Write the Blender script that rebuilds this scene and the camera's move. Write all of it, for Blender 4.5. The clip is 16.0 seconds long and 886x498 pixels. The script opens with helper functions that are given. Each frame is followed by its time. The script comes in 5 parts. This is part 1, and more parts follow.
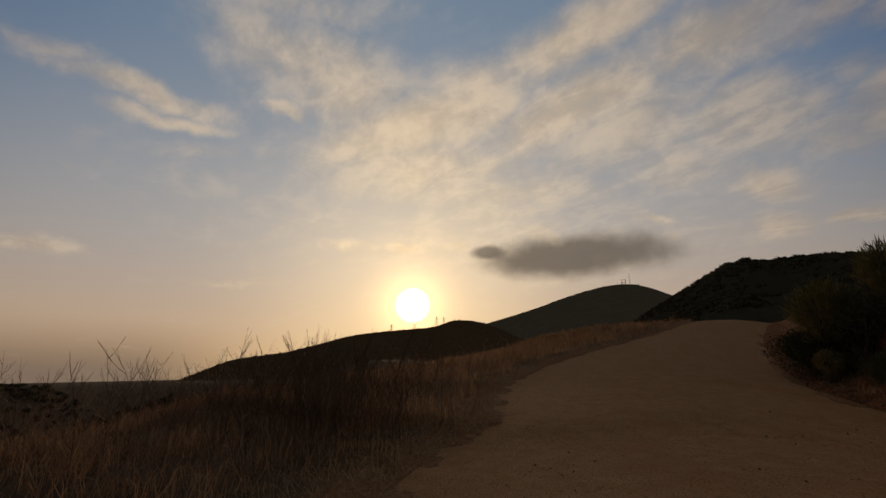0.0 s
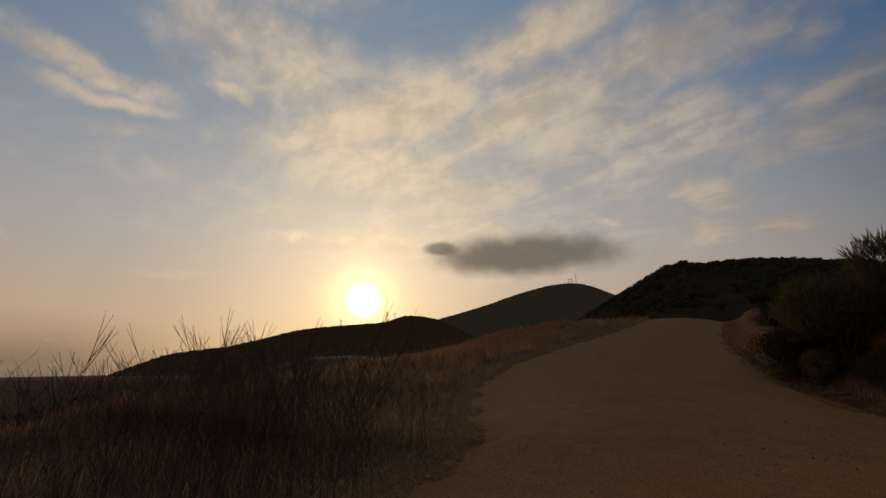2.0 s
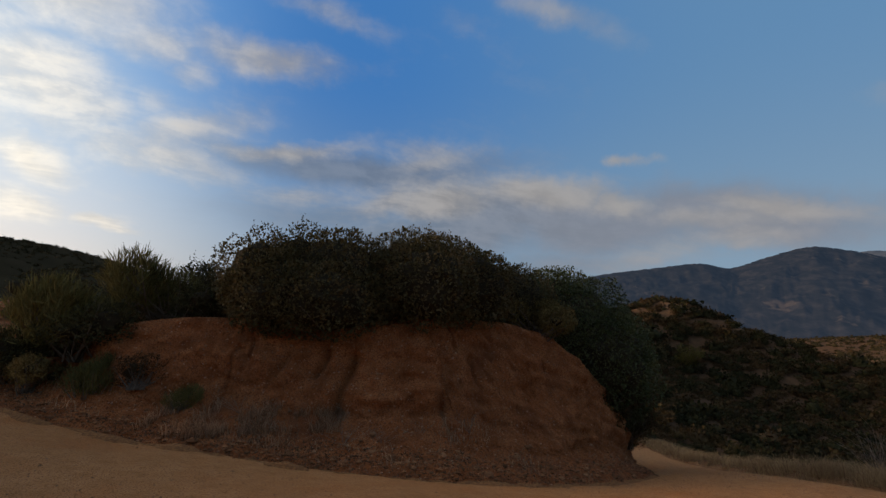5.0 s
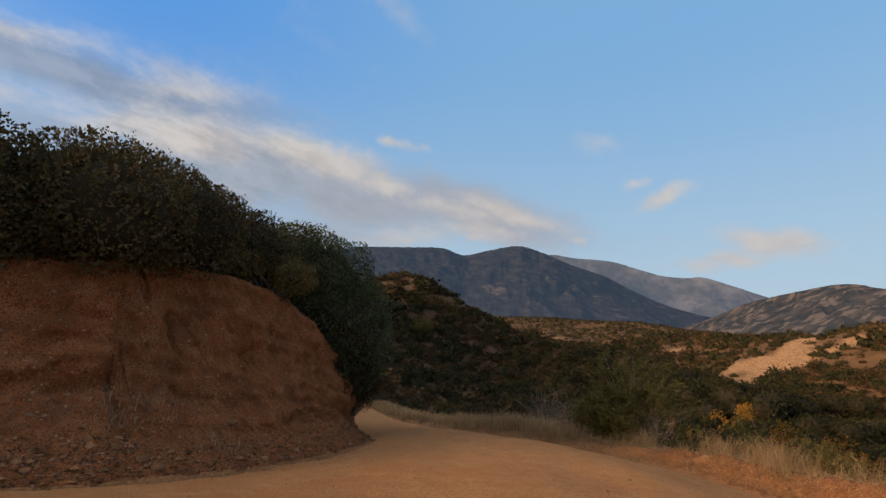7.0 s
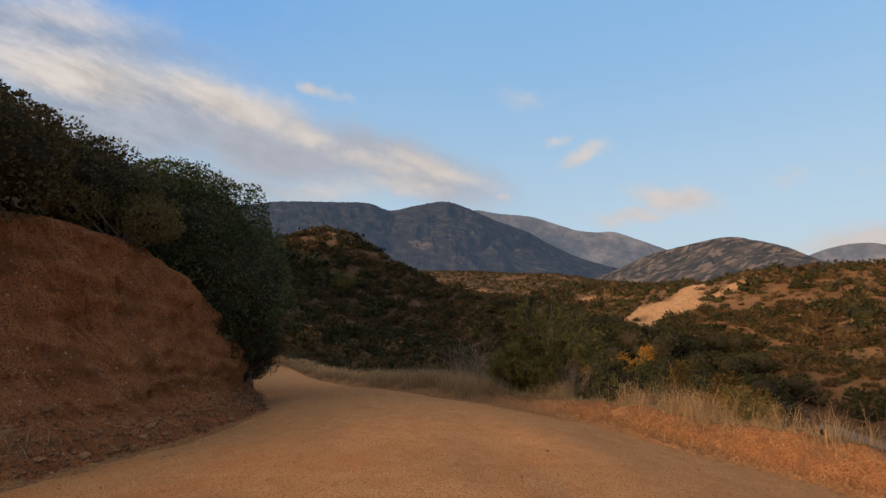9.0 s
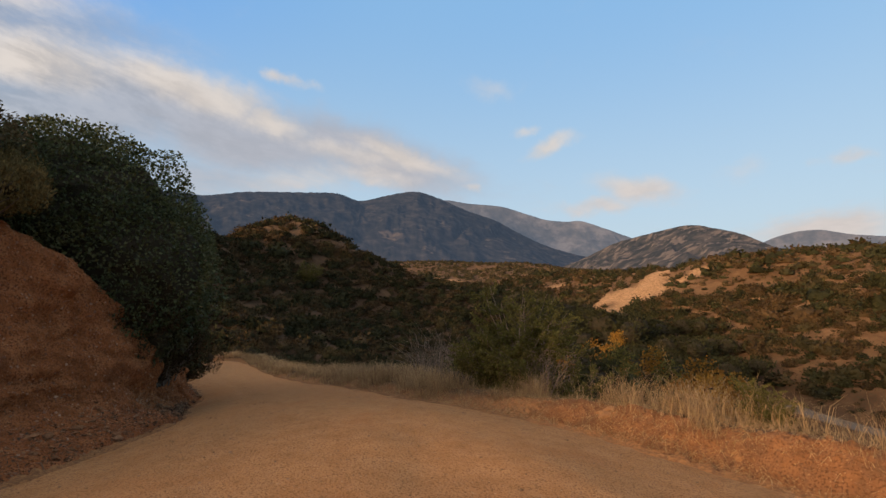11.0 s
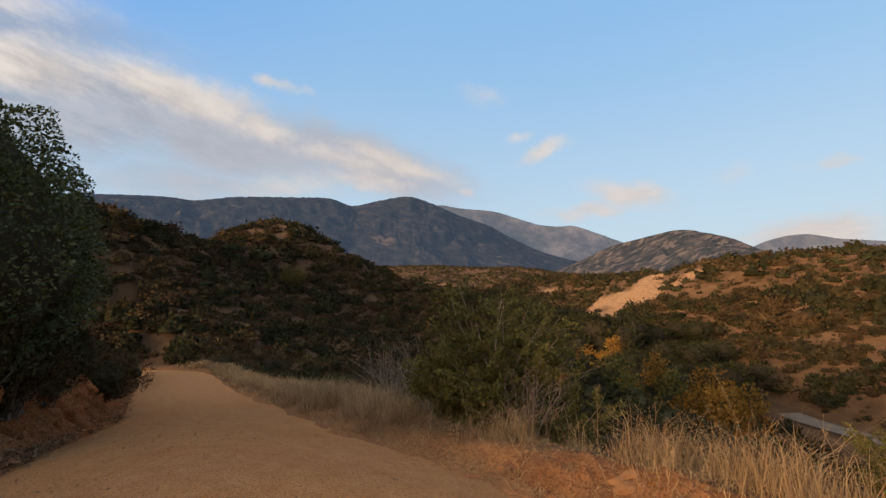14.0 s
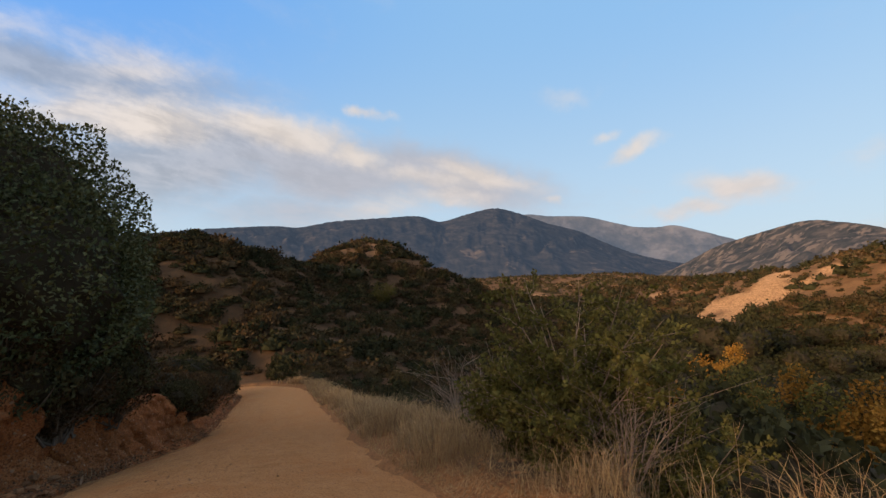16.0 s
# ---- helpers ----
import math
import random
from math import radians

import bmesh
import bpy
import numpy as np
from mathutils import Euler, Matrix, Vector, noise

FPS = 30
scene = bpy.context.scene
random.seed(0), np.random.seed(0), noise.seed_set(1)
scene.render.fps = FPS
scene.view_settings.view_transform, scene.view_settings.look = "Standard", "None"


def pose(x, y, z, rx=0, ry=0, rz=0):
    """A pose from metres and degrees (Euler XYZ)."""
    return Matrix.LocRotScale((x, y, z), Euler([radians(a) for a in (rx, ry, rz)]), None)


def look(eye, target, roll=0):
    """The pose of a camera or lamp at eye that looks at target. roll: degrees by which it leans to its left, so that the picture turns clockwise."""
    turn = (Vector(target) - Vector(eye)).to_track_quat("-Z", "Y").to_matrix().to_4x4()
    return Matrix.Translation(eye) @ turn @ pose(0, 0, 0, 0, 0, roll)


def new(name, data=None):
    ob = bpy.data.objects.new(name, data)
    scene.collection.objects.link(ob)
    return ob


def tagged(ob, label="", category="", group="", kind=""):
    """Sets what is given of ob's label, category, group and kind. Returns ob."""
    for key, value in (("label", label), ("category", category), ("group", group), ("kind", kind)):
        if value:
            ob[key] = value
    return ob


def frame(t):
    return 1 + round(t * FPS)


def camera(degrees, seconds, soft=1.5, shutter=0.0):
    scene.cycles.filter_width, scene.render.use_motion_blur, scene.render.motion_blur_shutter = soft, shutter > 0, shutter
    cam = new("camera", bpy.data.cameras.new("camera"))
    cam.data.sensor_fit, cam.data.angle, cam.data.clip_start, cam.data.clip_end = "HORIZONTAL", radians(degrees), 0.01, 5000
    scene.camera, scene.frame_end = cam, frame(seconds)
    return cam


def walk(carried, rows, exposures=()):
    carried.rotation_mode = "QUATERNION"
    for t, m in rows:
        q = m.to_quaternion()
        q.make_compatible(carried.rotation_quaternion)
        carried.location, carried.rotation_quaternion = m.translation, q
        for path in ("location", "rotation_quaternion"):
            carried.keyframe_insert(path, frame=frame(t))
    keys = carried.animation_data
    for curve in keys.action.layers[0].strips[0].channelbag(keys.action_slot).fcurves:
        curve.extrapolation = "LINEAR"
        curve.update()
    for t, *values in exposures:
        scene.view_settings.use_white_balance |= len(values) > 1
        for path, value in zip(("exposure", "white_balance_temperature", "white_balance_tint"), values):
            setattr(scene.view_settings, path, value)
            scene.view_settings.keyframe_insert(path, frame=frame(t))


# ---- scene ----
cam = camera(88.9, 16.0)
PATH = [
    (0, (-0.038, -0.087, 1.551), (-0.033, 1.841, 2.085), -0.6),
    (0.5, (-0.265, 0.503, 1.583), (-0.263, 2.431, 2.116), -0.8),
    (1, (-0.349, 1.13, 1.586), (-0.339, 3.06, 2.108), -0.9),
    (1.5, (-0.387, 1.689, 1.633), (-0.303, 3.621, 2.143), -0.8),
    (2, (-0.368, 2.167, 1.711), (-0.155, 4.088, 2.225), -0.5),
    (2.5, (-0.162, 2.645, 1.796), (0.245, 4.532, 2.321), 0.2),
    (3, (-0.005, 3.045, 1.819), (0.779, 4.802, 2.368), 0.6),
    (3.5, (0.193, 3.21, 1.85), (1.468, 4.635, 2.435), 0.7),
    (4, (0.607, 2.994, 1.856), (2.322, 3.843, 2.436), 0.4),
    (4.5, (0.921, 2.599, 1.861), (2.763, 3.149, 2.413), 0.4),
    (5, (1.338, 2.406, 1.955), (3.257, 2.646, 2.463), 0.6),
    (5.2, (1.518, 2.358, 1.952), (3.45, 2.478, 2.452), 0.7),
    (7.3, (3.491, 1.411, 1.927), (5.261, 0.56, 2.303), 2.7),
    (7.5, (3.658, 1.238, 1.945), (5.414, 0.351, 2.308), 2.8),
    (8, (4.092, 0.934, 1.884), (5.82, -0.022, 2.203), 2.4),
    (8.5, (4.508, 0.601, 1.951), (6.21, -0.415, 2.215), 1.7),
    (9, (4.863, 0.076, 1.896), (6.536, -1.001, 2.104), 0.8),
    (9.2, (5.025, -0.049, 1.873), (6.68, -1.157, 2.055), 0.2),
    (11.3, (6.875, -2.016, 1.658), (8.469, -3.215, 1.817), -0.0),
    (11.5, (7.032, -2.221, 1.658), (8.618, -3.431, 1.812), 0.1),
    (12, (7.45, -2.742, 1.587), (9.025, -3.965, 1.746), 0.3),
    (12.5, (7.861, -3.222, 1.62), (9.432, -4.448, 1.792), 0.4),
    (13, (8.228, -3.782, 1.565), (9.789, -5.018, 1.748), 0.6),
    (13.5, (8.7, -4.279, 1.502), (10.261, -5.515, 1.696), 0.2),
    (14, (9.075, -4.797, 1.443), (10.658, -6.006, 1.631), -0.3),
    (14.5, (9.473, -5.286, 1.365), (11.079, -6.462, 1.557), -1.1),
    (15, (9.833, -5.729, 1.288), (11.511, -6.796, 1.5), -2.4),
    (15.5, (10.132, -6.243, 1.231), (11.864, -7.218, 1.45), -2.7),
    (16, (10.508, -6.68, 1.195), (12.29, -7.553, 1.447), -2.6),
]
walk(cam, [(t, look(eye, aim, lean)) for t, eye, aim, lean in PATH],
     [(0.0, -0.78, 6900, 15), (3.0, -0.62, 6800, 13), (4.0, -0.34, 6300, 10), (5.0, 0.50, 6000, 8), (7.5, 1.25, 6350, 9), (9.0, 1.37, 6500, 10), (13.0, 1.46, 6550, 10), (16.0, 1.56, 6600, 11)])

# ---- sun, sky ----
SUN_AZ, SUN_EL = -3.8, 8.4
SUN_DIR = Vector((math.sin(radians(SUN_AZ)) * math.cos(radians(SUN_EL)), math.cos(radians(SUN_AZ)) * math.cos(radians(SUN_EL)), math.sin(radians(SUN_EL))))
sun = new("sun", bpy.data.lights.new("sun", "SUN"))
sun.data.energy, sun.data.angle, sun.data.color = 1.8, radians(14.0), (1.0, 0.68, 0.38)
sun.matrix_world = look((0, 0, 60), Vector((0, 0, 60)) - SUN_DIR)


class Nodes:
    """Short hand for building a node tree."""

    def __init__(self, tree):
        self.t = tree
        tree.nodes.clear()

    def n(self, kind, ins=(), **sets):
        node = self.t.nodes.new(kind)
        for k, v in sets.items():
            setattr(node, k, v)
        pairs = ins.items() if isinstance(ins, dict) else enumerate(ins)
        for k, v in pairs:
            if v is None:
                continue
            if isinstance(v, bpy.types.NodeSocket):
                self.t.links.new(v, node.inputs[k])
            else:
                node.inputs[k].default_value = v
        return node

    def m(self, op, a, b=None, c=None, clamp=False):
        return self.n("ShaderNodeMath", [a, b, c], operation=op, use_clamp=clamp).outputs[0]

    def v(self, op, a, b=None):
        node = self.n("ShaderNodeVectorMath", [a, b], operation=op)
        return node.outputs["Value"] if op in ("DOT_PRODUCT", "LENGTH", "DISTANCE") else node.outputs[0]

    def mix(self, fac, a, b, blend="MIX"):
        node = self.n("ShaderNodeMix", data_type="RGBA", blend_type=blend)
        for k, v in ((0, fac), (6, a), (7, b)):
            if isinstance(v, bpy.types.NodeSocket):
                self.t.links.new(v, node.inputs[k])
            elif k == 0:
                node.inputs[k].default_value = v
            else:
                node.inputs[k].default_value = (*v[:3], 1)
        return node.outputs[2]

    def ramp(self, x, lo, hi, a=0.0, b=1.0, kind="SMOOTHSTEP"):
        return self.n("ShaderNodeMapRange", [x, lo, hi, a, b], interpolation_type=kind).outputs[0]

    def noise(self, vec, scale, detail=4.0, rough=0.55, distort=0.0):
        return self.n("ShaderNodeTexNoise", {"Vector": vec, "Scale": scale, "Detail": detail, "Roughness": rough, "Distortion": distort}).outputs["Fac"]


def direction(az, el):
    a, e = radians(az), radians(el)
    return (math.sin(a) * math.cos(e), math.cos(a) * math.cos(e), math.sin(e))


# clouds: bearing, height, half length, half width and tilt in degrees, thickness
SUN_STREAMS = [(11.0, 17.5, 24.0, 5.5, -4, 0.50), (-24.0, 20.0, 16.0, 6.0, 4, 0.32), (-2.4, 31.1, 15.2, 3.8, 18, 0.90), (20.2, 38.8, 12.9, 2.8, 11, 0.90), (18.5, 31.1, 12.1, 3.3, 12, 0.85), (36.3, 34.5, 10.4, 3.4, 4, 0.80), (25.9, 28.1, 10.9, 4.5, 7, 0.70), (29.8, 22.5, 8.2, 3.8, 7, 0.60), (-18.5, 36.0, 15.4, 5.1, -12, 0.75), (-21.1, 42.2, 17.8, 2.8, 3, 0.60), (-3.9, 25.1, 15.5, 3.9, 0, 0.70), (11.0, 22.2, 17.5, 3.1, -5, 0.55), (44.1, 22.9, 5.0, 1.9, 2, 0.60), (46.6, 27.3, 3.6, 1.5, -4, 0.55), (49.6, 31.1, 3.0, 1.7, -3, 0.50)]
SUN_WISPS = [(-37.0, 29.3, 8.8, 1.1, -1, 0.85), (-34.7, 27.3, 6.5, 0.8, 4, 0.80), (-45.4, 30.4, 4.2, 1.0, 2, 0.55), (-31.3, 24.6, 6.8, 1.0, 8, 0.45), (-20.9, 30.7, 2.8, 0.9, -8, 0.75), (38.4, 19.3, 3.9, 1.4, -10, 0.60), (-42.6, 12.4, 3.7, 0.7, 2, 0.75), (-5.2, 15.2, 2.9, 0.7, -8, 0.85), (1.0, 15.7, 3.0, 0.7, -5, 0.75), (13.5, 16.6, 3.4, 1.3, -24, 0.85), (26.2, 16.6, 3.8, 0.8, -11, 0.75), (-25.5, 10.6, 4.8, 0.5, 4, 0.60), (-12.6, 15.5, 4.0, 0.7, -1, 0.65), (39.2, 14.9, 1.7, 0.7, -19, 0.65), (45.4, 13.9, 2.1, 0.6, -14, 0.65)]
NORTH_STREAMS = [(45.3, 33.2, 5.2, 2.2, -1, 0.60), (59.5, 34.7, 10.2, 1.9, 2, 0.90), (51.9, 25.9, 9.7, 2.3, 23, 0.75), (38.4, 25.9, 7.1, 3.7, -5, 0.75), (38.4, 18.9, 4.2, 1.8, -15, 0.80), (49.1, 21.6, 8.8, 1.8, -10, 0.65), (62.5, 25.3, 10.6, 1.0, 11, 0.85), (80.1, 27.2, 8.6, 1.2, -4, 0.65), (64.1, 20.2, 8.5, 1.1, 7, 0.60), (81.0, 21.7, 9.9, 1.3, 3, 0.75), (96.1, 22.2, 7.9, 1.4, -5, 0.65), (117.1, 15.7, 6.6, 1.2, -5, 0.50), (118.3, 13.7, 5.0, 1.2, -2, 0.55), (122.3, 16.9, 4.9, 0.8, -18, 0.50), (38.6, 14.6, 3.1, 1.6, -1, 0.60), (44.7, 14.1, 2.1, 0.7, 6, 0.70)]
HIGH_WISPS = [(65.5, 41.0, 7.3, 1.1, -7, 0.60), (98.5, 41.3, 9.9, 1.3, -22, 0.55), (84.3, 41.9, 4.6, 1.2, -10, 0.30), (106.9, 24.1, 2.2, 0.6, -11, 0.60), (82.6, 26.4, 5.4, 1.2, 9, 0.65), (105.9, 24.3, 2.1, 0.6, -8, 0.70), (140.7, 17.0, 3.5, 0.9, 15, 0.80), (137.3, 19.0, 1.6, 0.6, -4, 0.55), (149.6, 11.0, 4.5, 1.5, -7, 0.80), (145.5, 9.4, 4.9, 0.7, -2, 0.70), (130.9, 12.7, 1.2, 0.5, -8, 0.55), (132.6, 24.2, 3.5, 0.9, -16, 0.35), (159.6, 12.5, 2.1, 1.1, 3, 0.35), (167.6, 12.0, 1.4, 0.5, -11, 0.50), (166.8, 5.3, 6.0, 1.4, -0, 0.95)]
BANK_EDGES = [(75.8, 20.8, 6.1, 1.8, 16, 0.80), (82.8, 21.5, 8.6, 1.9, 4, 0.90), (96.0, 21.5, 8.6, 1.6, -3, 0.90), (105.4, 19.2, 4.1, 1.2, -20, 0.75), (122.0, 16.2, 7.1, 1.0, -15, 0.70), (107.8, 12.2, 8.2, 1.4, 3, 0.50), (118.0, 13.1, 3.4, 0.8, -5, 0.55), (112.9, 16.3, 4.2, 1.0, -8, 0.50)]
GREY_BODIES = [(71.0, 24.1, 18.8, 1.8, 2, 0.85), (93.4, 19.1, 17.0, 2.7, -3, 0.95), (117.6, 16.2, 13.1, 2.7, -13, 0.95), (69.9, 17.8, 15.4, 2.1, 2, 0.50), (76.3, 15.5, 8.8, 2.9, 11, 0.85), (85.6, 16.8, 12.8, 3.4, 7, 0.85), (102.6, 16.7, 15.9, 3.2, -4, 0.90), (120.4, 15.0, 9.9, 2.4, -9, 0.85), (99.6, 12.3, 11.1, 2.0, -0, 0.60)]


def build_sky():
    world = bpy.data.worlds.new("sky")
    scene.world = world
    world.use_nodes = True
    g = Nodes(world.node_tree)
    d = g.v("NORMALIZE", g.n("ShaderNodeTexCoord").outputs["Generated"])
    sky = g.n("ShaderNodeTexSky", sky_type="NISHITA", sun_disc=False, sun_elevation=radians(SUN_EL), sun_rotation=radians(SUN_AZ), altitude=300, air_density=1.0, dust_density=1.6, ozone_density=2.0)
    g.t.links.new(d, sky.inputs[0])
    sep = g.n("ShaderNodeSeparateXYZ", [d])
    z = sep.outputs[2]
    el = g.m("MAXIMUM", z, 0.0)
    s = g.v("DOT_PRODUCT", d, tuple(SUN_DIR))
    base = g.n("ShaderNodeVectorMath", {0: sky.outputs[0], 3: 0.06}, operation="SCALE").outputs[0]
    near = g.ramp(s, 0.2, 1.0)
    away = g.ramp(s, 0.42, -0.45)
    high = g.ramp(el, 0.08, 0.6)
    top = g.mix(away, (0.040, 0.145, 0.365), (0.105, 0.205, 0.335))
    top = g.mix(g.ramp(s, 0.4, 0.85), top, (0.075, 0.165, 0.285))
    low_col = g.mix(away, (0.19, 0.26, 0.31), (0.19, 0.255, 0.31))
    base = g.mix(0.8, base, g.mix(high, low_col, top))
    # warm haze along the horizon, wide around the sun
    low = g.m("POWER", g.m("SUBTRACT", 1.0, g.m("MINIMUM", el, 1.0)), g.ramp(s, 0.2, 0.8, 7.0, 3.4))
    hazecol = g.mix(g.ramp(s, -0.1, 0.9), (0.22, 0.235, 0.26), (0.55, 0.335, 0.15))
    col = g.mix(g.m("MULTIPLY", g.m("MULTIPLY", g.m("POWER", near, 1.2), 0.78), g.ramp(el, 0.14, 0.6, 1.0, 0.42)), base, (0.26, 0.39, 0.50))
    col = g.mix(g.m("MULTIPLY", low, g.ramp(s, -0.6, 0.5, 0.55, 0.95)), col, hazecol)
    # murk close to the horizon
    col = g.mix(g.m("MULTIPLY", g.m("MULTIPLY", g.ramp(el, 0.12, 0.0), g.ramp(s, 0.985, 0.85)), g.ramp(s, 0.0, 0.4, 0.0, 0.92)), col, (0.15, 0.118, 0.098))
    # texture of the cloud sheet, on a plane overhead
    inv = g.m("DIVIDE", 1.0, g.m("ADD", el, 0.1))
    plane = g.n("ShaderNodeVectorMath", {0: d, 3: inv}, operation="SCALE").outputs[0]
    warp = g.n("ShaderNodeTexNoise", {"Vector": plane, "Scale": 1.6, "Detail": 4.0}).outputs["Color"]
    mp = g.n("ShaderNodeMapping", {0: plane, "Rotation": (0, 0, radians(-38)), "Location": (3.1, 2.2, 0)}, vector_type="POINT")
    st = g.v("ADD", g.v("MULTIPLY", mp.outputs[0], (1.1, 0.6, 0.0)), g.n("ShaderNodeVectorMath", {0: warp, 3: 0.4}, operation="SCALE").outputs[0])
    n1 = g.noise(st, 1.8, 6.0, 0.55)
    n2 = g.noise(st, 6.5, 6.0, 0.6)
    fluff = g.noise(d, 16.0, 6.0, 0.6)
    # bearing and height in degrees, stirred by two scales of noise
    face = direction(60, 0)
    across = (math.cos(radians(60)), -math.sin(radians(60)), 0)
    bearing = g.m("ADD", 60.0, g.m("MULTIPLY", g.m("ARCTAN2", g.v("DOT_PRODUCT", d, across), g.v("DOT_PRODUCT", d, face)), 57.29578))
    rise = g.m("MULTIPLY", g.m("ARCSINE", z), 57.29578)
    stir = g.n("ShaderNodeTexNoise", {"Vector": d, "Scale": 7.0, "Detail": 5.0, "Roughness": 0.6}).outputs["Color"]
    stir = g.v("MULTIPLY", g.v("SUBTRACT", stir, (0.5, 0.5, 0.5)), (9.0, 4.5, 0.0))
    where = g.v("ADD", g.n("ShaderNodeCombineXYZ", [bearing, rise, 0.0]).outputs[0], stir)

    def field(strokes, after):
        # each stroke waits for the one before it, which keeps the shader's memory small
        total = 0.0
        for az, e, long, wide, tilt, k in strokes:
            here = g.n("ShaderNodeVectorMath", [after, (1e-7, 1e-7, 0.0), where], operation="MULTIPLY_ADD").outputs[0]
            mp = g.n("ShaderNodeMapping", {0: here, "Location": (az, e, 0), "Rotation": (0, 0, radians(tilt)), "Scale": (long * 1.2, wide * 1.35, 1)}, vector_type="TEXTURE")
            total = after = g.m("MAXIMUM", total, g.ramp(g.v("LENGTH", mp.outputs[0]), 1.55, 0.0, 0.0, k))
        return total

    lit = field(SUN_STREAMS + SUN_WISPS + NORTH_STREAMS + HIGH_WISPS + BANK_EDGES, n2)
    grey = g.m("MINIMUM", field(GREY_BODIES, lit), 1.0)
    lit = g.m("MINIMUM", lit, 1.15)
    mottle = g.m("ADD", g.m("MULTIPLY", g.m("SUBTRACT", n1, 0.5), 1.1), g.m("MULTIPLY", g.m("SUBTRACT", n2, 0.5), 0.8))
    mottle = g.m("ADD", mottle, g.m("MULTIPLY", g.m("SUBTRACT", fluff, 0.5), 0.5))
    cl = g.ramp(g.m("ADD", lit, g.m("MULTIPLY", mottle, g.ramp(s, -0.4, 0.3, 0.38, 0.85))), 0.02, g.ramp(s, -0.3, 0.3, 0.86, 1.12))
    gr = g.ramp(g.m("ADD", grey, g.m("MULTIPLY", mottle, 0.35)), 0.0, 0.85)
    # cream where the low sun reaches, grey in the thick bodies
    shade = g.ramp(g.m("ADD", n2, g.m("MULTIPLY", g.m("SUBTRACT", fluff, 0.5), 0.6)), 0.32, 0.68, g.ramp(s, -0.3, 0.2, 0.96, 0.82), g.ramp(s, -0.3, 0.2, 1.04, 1.12))
    body = g.mix(g.ramp(s, -0.3, 0.5), (0.166, 0.166, 0.182), (0.135, 0.14, 0.152))
    cream = g.mix(g.m("POWER", g.ramp(s, 0.0, 1.0), 2.7), g.mix(g.ramp(el, 0.13, 0.30), (0.25, 0.218, 0.20), (0.265, 0.238, 0.215)), (0.62, 0.52, 0.38))
    col = g.mix(g.m("MULTIPLY", gr, g.ramp(s, -0.2, 0.3, 0.88, 0.70)), col, g.n("ShaderNodeVectorMath", {0: body, 3: shade}, operation="SCALE").outputs[0])
    col = g.mix(g.m("MULTIPLY", cl, 0.86), col, g.n("ShaderNodeVectorMath", {0: cream, 3: shade}, operation="SCALE").outputs[0])
    # unseen warm cloud layer overhead, added to brighten and warm the ground
    col = g.mix(g.m("MULTIPLY", g.ramp(el, 0.74, 0.97), 0.9), col, g.n("ShaderNodeVectorMath", {0: (0.34, 0.275, 0.205), 3: g.ramp(n1, 0.3, 0.7, 0.7, 1.3)}, operation="SCALE").outputs[0])
    gain = g.ramp(near, 0.1, 0.9, 1.0, 1.6)
    col = g.n("ShaderNodeVectorMath", {0: col, 3: gain}, operation="SCALE").outputs[0]
    # bright aureole and the sun's disc
    glow = g.m("POWER", g.m("MAXIMUM", s, 0.0), 26.0)
    glow2 = g.m("POWER", g.m("MAXIMUM", s, 0.0), 420.0)
    wide = g.m("POWER", g.m("MAXIMUM", s, 0.0), 5.0)
    add = g.n("ShaderNodeVectorMath", {0: (0.16, 0.115, 0.06), 3: wide}, operation="SCALE").outputs[0]
    col = g.mix(1.0, col, add, "ADD")
    add = g.n("ShaderNodeVectorMath", {0: (0.72, 0.53, 0.23), 3: glow}, operation="SCALE").outputs[0]
    col = g.mix(1.0, col, add, "ADD")
    add = g.n("ShaderNodeVectorMath", {0: (1.6, 1.05, 0.40), 3: glow2}, operation="SCALE").outputs[0]
    col = g.mix(1.0, col, add, "ADD")
    # small grey lens-shaped clouds below the sheet
    for az, e, wa, we, k in ((16.8, 13.9, 13.0, 3.0, 0.88), (6.0, 14.9, 2.4, 1.0, 0.75)):
        c = Vector(direction(az, e))
        right = Vector((math.cos(radians(az)), -math.sin(radians(az)), 0))
        up = right.cross(c)
        wob = g.m("MULTIPLY", g.m("SUBTRACT", g.noise(d, 18.0, 5.0, 0.5), 0.5), 0.55)
        a = g.m("DIVIDE", g.v("DOT_PRODUCT", d, tuple(right)), math.sin(radians(wa)))
        b = g.m("DIVIDE", g.v("DOT_PRODUCT", g.v("SUBTRACT", d, tuple(c)), tuple(up)), math.sin(radians(we)))
        r = g.m("ADD", g.m("SQRT", g.m("ADD", g.m("MULTIPLY", a, a), g.m("MULTIPLY", b, b))), wob)
        front = g.ramp(g.v("DOT_PRODUCT", d, tuple(c)), 0.9, 0.95)
        mask = g.m("MULTIPLY", g.m("MULTIPLY", g.ramp(r, 1.15, 0.45, 0.0, 1.0), k), front)
        col = g.mix(mask, col, (0.215, 0.185, 0.148))
    disc = g.ramp(s, math.cos(radians(2.3)), math.cos(radians(1.1)))
    add = g.n("ShaderNodeVectorMath", {0: (14.0, 10.0, 5.0), 3: disc}, operation="SCALE").outputs[0]
    col = g.mix(1.0, col, add, "ADD")
    bg = g.n("ShaderNodeBackground", [col, 1.0])
    out = g.n("ShaderNodeOutputWorld")
    g.t.links.new(bg.outputs[0], out.inputs[0])


build_sky()

# ---- materials ----


